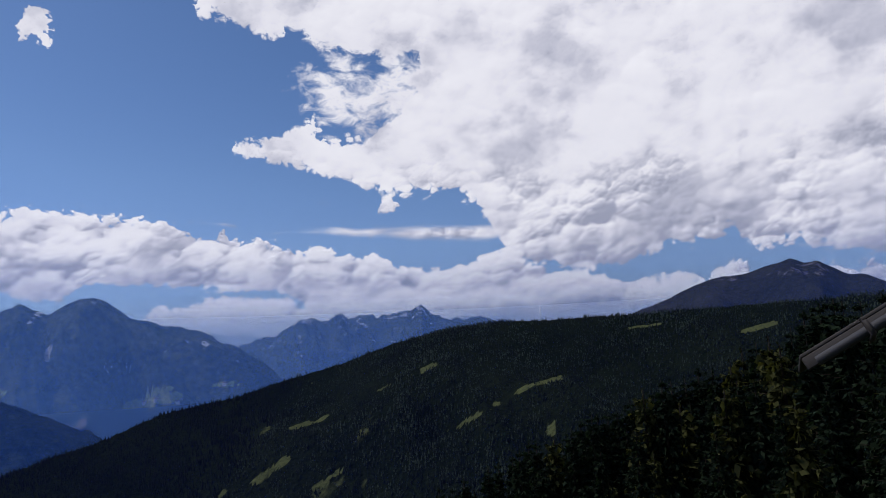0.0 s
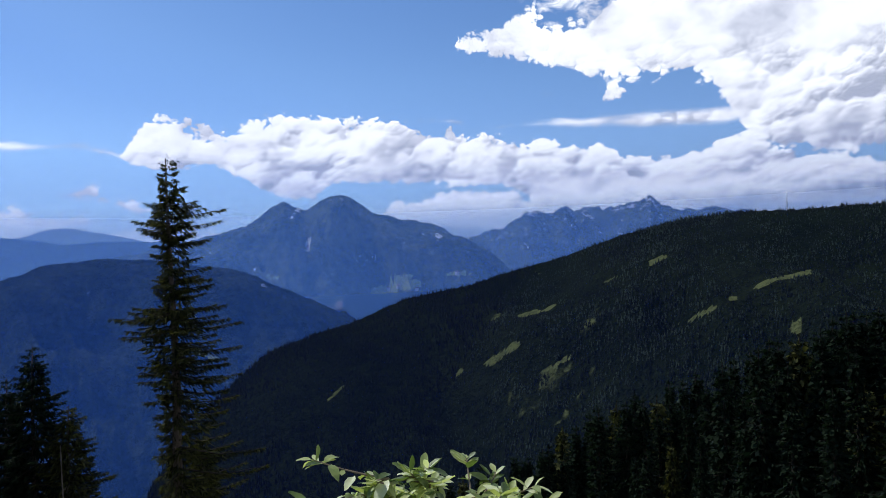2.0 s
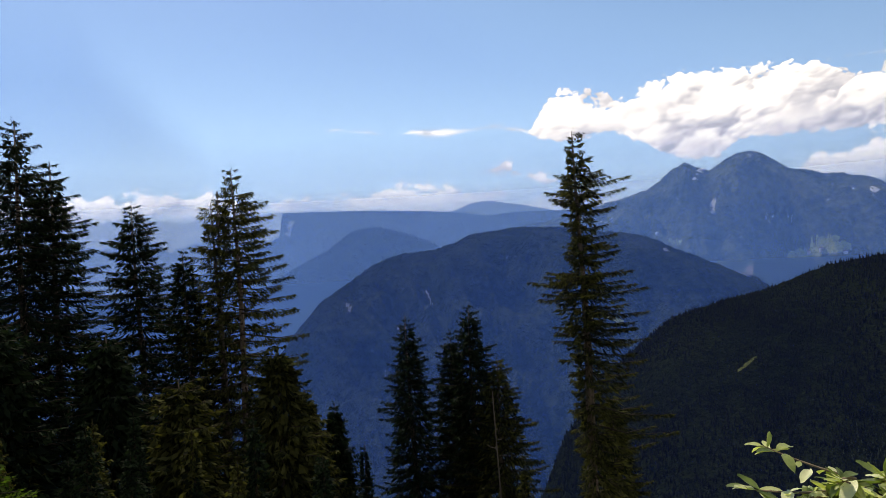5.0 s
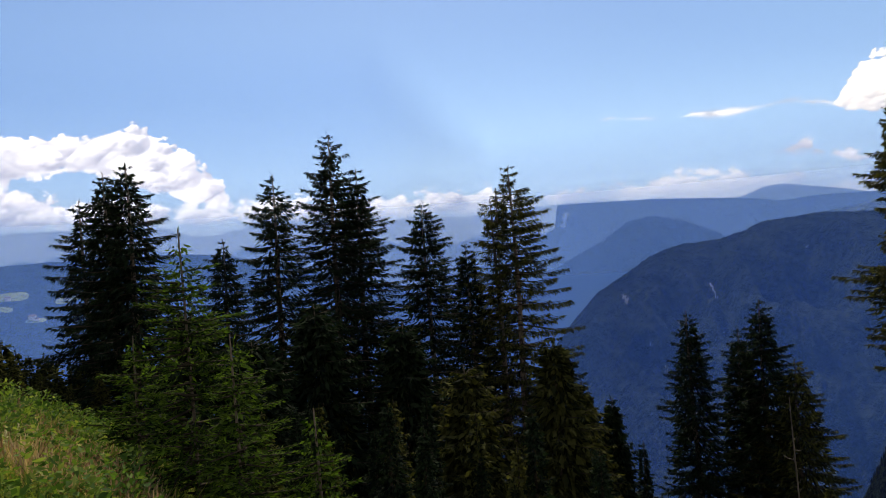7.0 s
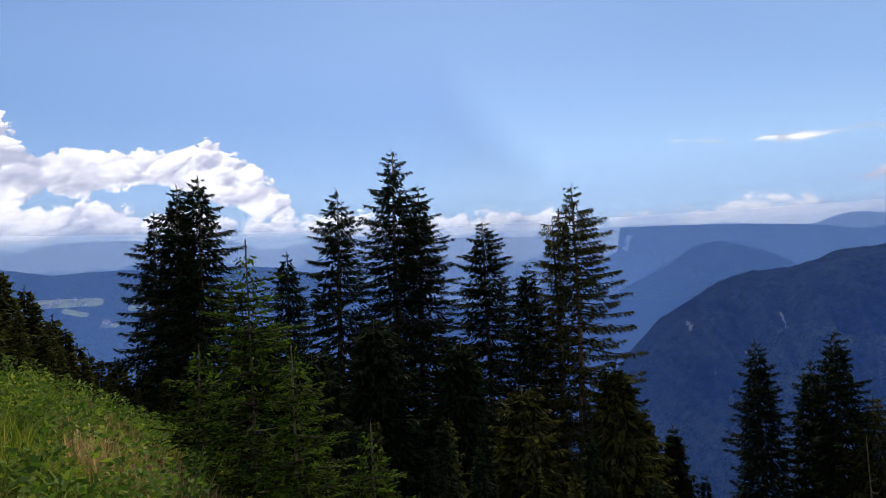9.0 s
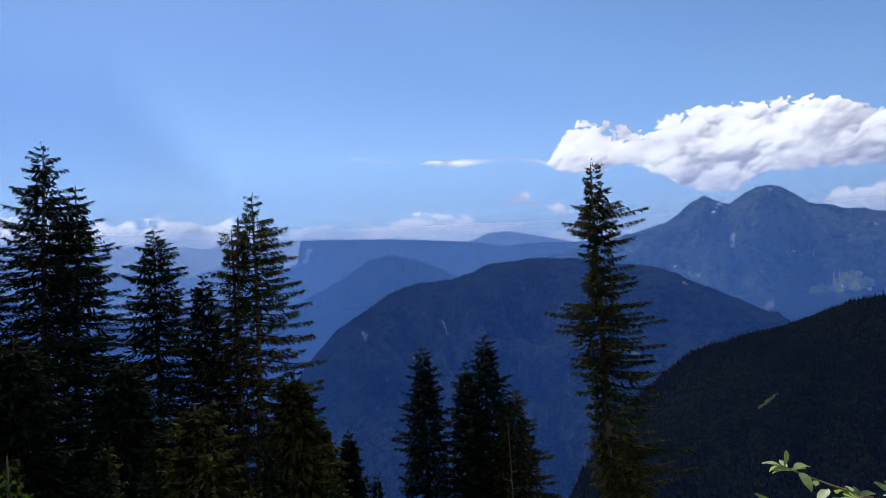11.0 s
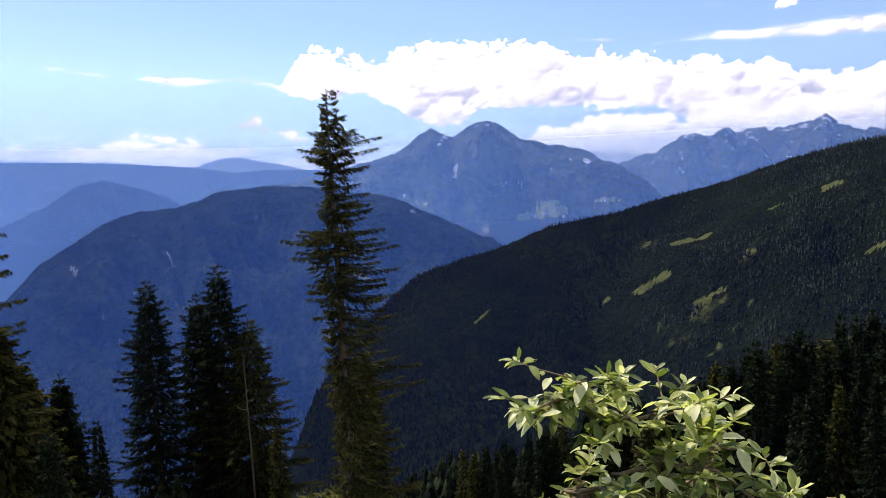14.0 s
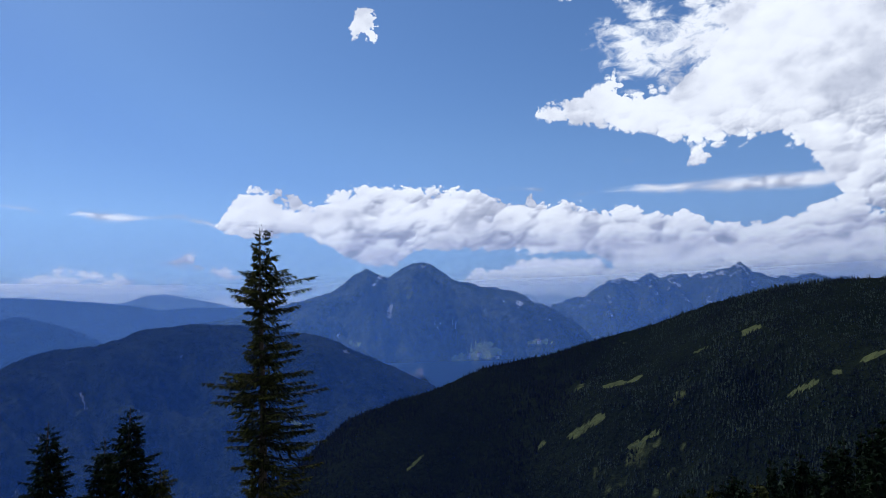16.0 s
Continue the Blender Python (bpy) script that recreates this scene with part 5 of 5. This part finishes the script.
def seed_spike(seed, mat, h):
    """A tall stalk with a fuzzy head."""
    rng = np.random.default_rng(seed)
    ob = tagged(new("flower_spike"), "tall pale flower spike gone to seed" if mat is M_PALE else "tall reddish-brown withered flower spike", "wild flower", "flower spikes")
    zs = np.linspace(0, h, 8)
    path = np.stack([0.03 * np.sin(zs * 3 + seed), 0.03 * np.cos(zs * 2 + seed) - 0.03, zs], 1)
    v, f = tube(path, np.linspace(0.007, 0.003, 8), 5)
    part("stem", mesh_from("stem", v, f, M_DRY), ob)
    n = 130
    t = rng.uniform(0.45, 1.0, n)
    p = np.stack([np.interp(t * h, zs, path[:, j]) for j in range(3)], 1)
    d = norm(np.stack([rng.normal(size=n), rng.normal(size=n), rng.uniform(0, 1, n)], 1))
    v, f = sprays(p, d, rng.uniform(0.02, 0.07, n) * (1.25 - t * 0.7), np.full(n, 0.022), rng)
    part("seed_head", mesh_from("seed_head", v, f, mat, smooth_shade=False), ob)
    return ob


def herbs():
    rng = random.Random(4)
    kinds = [seed_spike(1, M_DRY, 0.75), seed_spike(2, M_PALE, 0.7)]
    spots = [(1, 104.0, 8.6), (1, 105.3, 9.2), (1, 103.2, 9.6), (0, 101.5, 9.0), (0, 100.6, 8.4), (0, 102.4, 11.0), (0, 101.0, 10.4), (0, 99.6, 9.4), (0, 103.0, 13.0), (0, 102.0, 13.6), (0, 100.0, 12.0), (0, 92.6, 6.2), (0, 93.2, 6.5), (0, 92.1, 6.4), (0, 98.4, 8.2), (0, 104.6, 12.4), (0, 106.5, 13.5)]
    used = [False, False]
    for k, az, r in spots:
        p = spot(az, 0, r)
        s = rng.uniform(0.75, 1.15)
        m = pose(p.x, p.y, ground_z(p.x, p.y) - 0.02, rng.uniform(-6, 6), rng.uniform(-6, 6), rng.uniform(0, 360)) @ Matrix.Diagonal((s, s, s, 1))
        if used[k]:
            copy_thing(kinds[k], m)
        else:
            kinds[k].matrix_basis = m
            used[k] = True


meadow()
herbs()


# ---------- stones, dead trunk, cable, mast, hut, houses ----------
def shade_stone(n, p):
    pos = place(n)
    v = n.noise(pos, 7.0, 8.0, 0.65)
    n.put(p.inputs["Base Color"], n.ramp(v, [(0.3, (0.24, 0.23, 0.21)), (0.6, (0.42, 0.41, 0.38)), (0.8, (0.55, 0.54, 0.5))]))
    p.inputs["Roughness"].default_value = 0.85
    bumped(n, p, v, 0.03)


def plain(name, colour, rough, metal=0.0, grain=6.0):
    def shade(n, p):
        v = n.noise(place(n), grain, 5.0, 0.65)
        n.put(p.inputs["Base Color"], n.mix(v, tuple(c * 0.6 for c in colour), tuple(min(1, c * 1.35) for c in colour)))
        p.inputs["Roughness"].default_value = rough
        p.inputs["Metallic"].default_value = metal
        bumped(n, p, v, 0.004)
    return material(name, shade)


M_STONE = material("limestone", shade_stone)
M_DEADWOOD = plain("weathered_dead_wood", (0.10, 0.085, 0.07), 0.85)
M_TARBOARD = plain("dark_stained_board", (0.035, 0.03, 0.028), 0.7)
M_ZINC = plain("weathered_zinc", (0.05, 0.05, 0.055), 0.7, 0.2)
M_STEEL = plain("galvanised_steel", (0.3, 0.31, 0.32), 0.5, 0.6, 2.0)
M_PLASTER = plain("white_plaster", (0.7, 0.68, 0.62), 0.9, 0.0, 0.3)
M_TILES = plain("brown_roof_tiles", (0.14, 0.09, 0.07), 0.8, 0.0, 0.4)


def boulder(seed, size, az, r, label):
    rng = random.Random(seed)
    bm = bmesh.new()
    bmesh.ops.create_icosphere(bm, subdivisions=3, radius=size)
    for v in bm.verts:
        k = 1 + 0.35 * noise.noise(v.co * (1.6 / size) + Vector((seed, 0, 0))) + 0.12 * noise.noise(v.co * (5 / size))
        v.co = Vector((v.co.x * 1.25, v.co.y, v.co.z * 0.7)) * k
    me = bpy.data.meshes.new("boulder")
    bm.to_mesh(me)
    bm.free()
    me.materials.append(M_STONE)
    p = spot(az, 0, r)
    ob = tagged(new("boulder", me), label, "stone", "stones in the grass")
    ob.matrix_basis = pose(p.x, p.y, ground_z(p.x, p.y) + size * 0.3, 0, 8, rng.uniform(0, 360))


boulder(3, 0.2, 102.3, 13.6, "pale grey boulder lying in the grass")
boulder(5, 0.13, 103.4, 13.0, "small pale stone beside a boulder")
boulder(7, 0.12, -3.2, 4.6, "small rounded pale stone on the slope")


def dead_trunk(az, r, el, radius, lean, label):
    h = tree_height(az, r, el)
    ob = tagged(new("dead_tree"), label, "dead tree")
    zs = np.linspace(-0.3, h, 12)
    v, f = tube(np.stack([0.05 * np.sin(zs * 0.5), 0.04 * np.cos(zs * 0.4), zs], 1), np.linspace(radius, radius * 0.35, 12), 8)
    part("trunk", mesh_from("trunk", v, f, M_DEADWOOD), ob)
    rng = random.Random(int(az))
    for k in range(9):
        z = h * rng.uniform(0.55, 0.98)
        a = rng.uniform(0, 6.28)
        L = rng.uniform(0.15, 0.5)
        pts = [(0, 0, z), (math.cos(a) * L * 0.6, math.sin(a) * L * 0.6, z + 0.03), (math.cos(a) * L, math.sin(a) * L, z + 0.14)]
        v, f = tube(pts, (0.018, 0.012, 0.005), 5)
        part("stub", mesh_from("stub", v, f, M_DEADWOOD), ob)
    p = spot(az, 0, r)
    ob.matrix_basis = pose(p.x, p.y, ground_z(p.x, p.y), 0, lean, 0)


dead_trunk(44.6, 25.0, -12.4, 0.045, 0.0, "thin bare dead trunk standing among green spruces")
dead_trunk(66.0, 22.2, 5.0, 0.06, 0.5, "bare dead spruce with a broken grey top")


def cable(name, a, b, sag, radius, label):
    pts = [Vector(a).lerp(Vector(b), i / 24) - Vector((0, 0, sag * 4 * (i / 24) * (1 - i / 24))) for i in range(25)]
    v, f = tube([tuple(q) for q in pts], [radius] * 25, 6)
    tagged(new(name, mesh_from(name, v, f, M_STEEL)), label, "cable")


def post(az, r, top, label):
    p = spot(az, 0, r)
    g = ground_z(p.x, p.y)
    ob = tagged(new("cable_post"), label, "post")
    v, f = tube([(0, 0, -0.4), (0, 0, top - g)], (0.11, 0.08), 10)
    part("pole", mesh_from("pole", v, f, M_DEADWOOD), ob)
    v, f = tube([(-0.45, 0, top - g - 0.15), (0.45, 0, top - g - 0.15)], (0.05, 0.05), 6)
    part("crossarm", mesh_from("crossarm", v, f, M_DEADWOOD), ob)
    ob.matrix_basis = pose(p.x, p.y, g)


post(118.0, 15.0, spot(118, 11.0, 15).z, "wooden post carrying a thin cable")
post(101.2, 60.0, spot(101.2, -5.4, 60).z, "wooden post carrying a thin cable below the trees")
cable("cable", spot(118, 10.6, 15), spot(101.2, -5.6, 60), 0.5, 0.012, "thin steel cable running down over the young trees")


def mast(az):
    d = float(ramp1d(RIDGE.dist, az)) - 4
    p = spot(az, 0, d)
    z = float(ridge_z(np.array([p.x]), np.array([p.y]), np.array([az]), np.array([d]))[0])
    ob = tagged(new("radio_mast"), "slender steel mast on the wooded crest", "mast")
    h = 25.0
    for x, y in ((-1, -1), (1, -1), (1, 1), (-1, 1)):
        v, f = tube([(x, y, -1), (x * 0.25, y * 0.25, h)], (0.22, 0.14), 5)
        part("leg", mesh_from("leg", v, f, M_STEEL), ob)
    for k in range(7):
        q = 1 - 0.75 * k / 7
        zz = h * k / 7
        v, f = tube([(-q, -q, zz), (q, -q, zz), (q, q, zz), (-q, q, zz), (-q, -q, zz)], [0.1] * 5, 4)
        part("brace", mesh_from("brace", v, f, M_STEEL), ob)
    v, f = tube([(0, 0, h - 1), (0, 0, h + 4)], (0.25, 0.15), 6)
    part("aerial", mesh_from("aerial", v, f, M_STEEL), ob)
    ob.matrix_basis = pose(p.x, p.y, z)


mast(-10.7)


def board(a, b, up, out, mat, name, parent):
    """A board from a to b with the given cross section vectors."""
    a, b, up, out = map(Vector, (a, b, up, out))
    v = [tuple(q + s * up + t * out) for q in (a, b) for s, t in ((0, 0), (1, 0), (1, 1), (0, 1))]
    f = [(0, 1, 2, 3), (7, 6, 5, 4), (0, 4, 5, 1), (1, 5, 6, 2), (2, 6, 7, 3), (3, 7, 4, 0)]
    me = mesh_from(name, v, f, mat, smooth_shade=False)
    ob = part(name, me, parent)
    bev = ob.modifiers.new("edge", "BEVEL")
    bev.width, bev.segments = 0.008, 2
    return ob


def hut():
    """The corner of a small hut: sloping roof edge with a gutter pipe under it."""
    ob = tagged(new("hut"), "dark wooden hut with a sloping roof edge and gutter", "hut")
    low, high = spot(-30.5, -1.0, 6.0), spot(-52, 11.4, 6.0)
    away = Vector((0.42, 0.9, -0.45)).normalized()
    run = (high - low).normalized()
    up = run.cross(away).normalized()
    if up.z < 0:
        up = -up
    board(low, high, up * 0.03, away * 0.3, M_TARBOARD, "roof", ob)
    board(low - up * 0.10, high - up * 0.10, up * 0.10, away * 0.03, M_TARBOARD, "fascia", ob)
    a, b = low + run * 0.07 - up * 0.10 - away * 0.07, high - up * 0.10 - away * 0.07
    v, f = tube([tuple(a.lerp(b, i / 6)) for i in range(7)], [0.036] * 7, 14)
    gutter = part("gutter", mesh_from("gutter", v, f, M_ZINC), ob, "grey zinc gutter pipe")
    for k in (0.40, 1.15, 1.9):
        q = a + run * k
        v, f = tube([tuple(q - up * 0.055 + away * 0.05), tuple(q - up * 0.055 - away * 0.05), tuple(q + up * 0.05 - away * 0.055), tuple(q + up * 0.09)], (0.022, 0.022, 0.022, 0.016), 6)
        part("bracket", mesh_from("bracket", v, f, M_TARBOARD), gutter)
    p, q = spot(-42, 0, 6.3), spot(-52, 0, 6.3)
    g = min(ground_z(p.x, p.y), ground_z(q.x, q.y)) - 0.3
    hi = low.lerp(high, 0.5).z - 0.2
    board((p.x, p.y, g), (q.x, q.y, g), (0, 0, hi - g), away * 0.15, M_TARBOARD, "wall", ob)


hut()


def house(L, az, dist, size, turn):
    p = spot(az, 0, dist)
    z = float(crest_height(L, np.array([az]), np.array([dist]), np.array([p.x]), np.array([p.y]))[0])
    ob = tagged(new("house"), "tiny white farmhouse with a brown roof on a far meadow", "house", "far farmhouses")
    w, d, h = size, size * 1.3, size * 0.55
    v = [(-w / 2, -d / 2, -6), (w / 2, -d / 2, -6), (w / 2, d / 2, -6), (-w / 2, d / 2, -6), (-w / 2, -d / 2, h), (w / 2, -d / 2, h), (w / 2, d / 2, h), (-w / 2, d / 2, h)]
    part("wall", mesh_from("wall", v, [(0, 1, 5, 4), (1, 2, 6, 5), (2, 3, 7, 6), (3, 0, 4, 7)], M_PLASTER, smooth_shade=False), ob)
    e, t = w * 0.62, h + w * 0.42
    v = [(-e, -d * 0.57, h - 0.4), (0, -d * 0.57, t), (e, -d * 0.57, h - 0.4), (-e, d * 0.57, h - 0.4), (0, d * 0.57, t), (e, d * 0.57, h - 0.4), (0, -d * 0.57, h - 0.4), (0, d * 0.57, h - 0.4)]
    part("roof", mesh_from("roof", v, [(0, 1, 4, 3), (1, 2, 5, 4), (0, 6, 2, 1), (3, 4, 5, 7)], M_TILES, smooth_shade=False), ob)
    ob.matrix_basis = pose(p.x, p.y, z, 0, 0, turn)


def surface_distance(L, az, el, lo, hi):
    """Where the view at that azimuth and elevation meets a mountain's face."""
    d = np.linspace(lo, hi, 400)
    a = np.full(400, az)
    x, y = -d * np.sin(np.radians(a)), d * np.cos(np.radians(a))
    z = crest_height(L, a, d, x, y)
    over = z > EYE + d * math.tan(radians(el))
    return float(d[np.argmax(over)])


def villages():
    rng = random.Random(12)
    L = LAYERS["double_peak"]
    for az, el in ((25.6, -4.0), (25.2, -3.8), (24.9, -4.0), (24.6, -3.9), (24.3, -3.6), (24.4, -3.8), (25.4, -3.9), (19.5, -2.2), (20.3, -2.5), (18.0, -2.5), (14.6, -1.3)):
        house(L, az, surface_distance(L, az, el, 1800, 2790), rng.uniform(8, 13), rng.uniform(0, 180))
    L = LAYERS["village_hill"]
    for az, el in ((104.3, -0.9), (103.2, -0.8), (102.6, -1.2), (101.2, -2.7), (100.9, -2.8), (99.0, -1.5), (105.0, -1.2)):
        house(L, az, surface_distance(L, az, el, 1500, 2690), rng.uniform(8, 13), rng.uniform(0, 180))


villages()
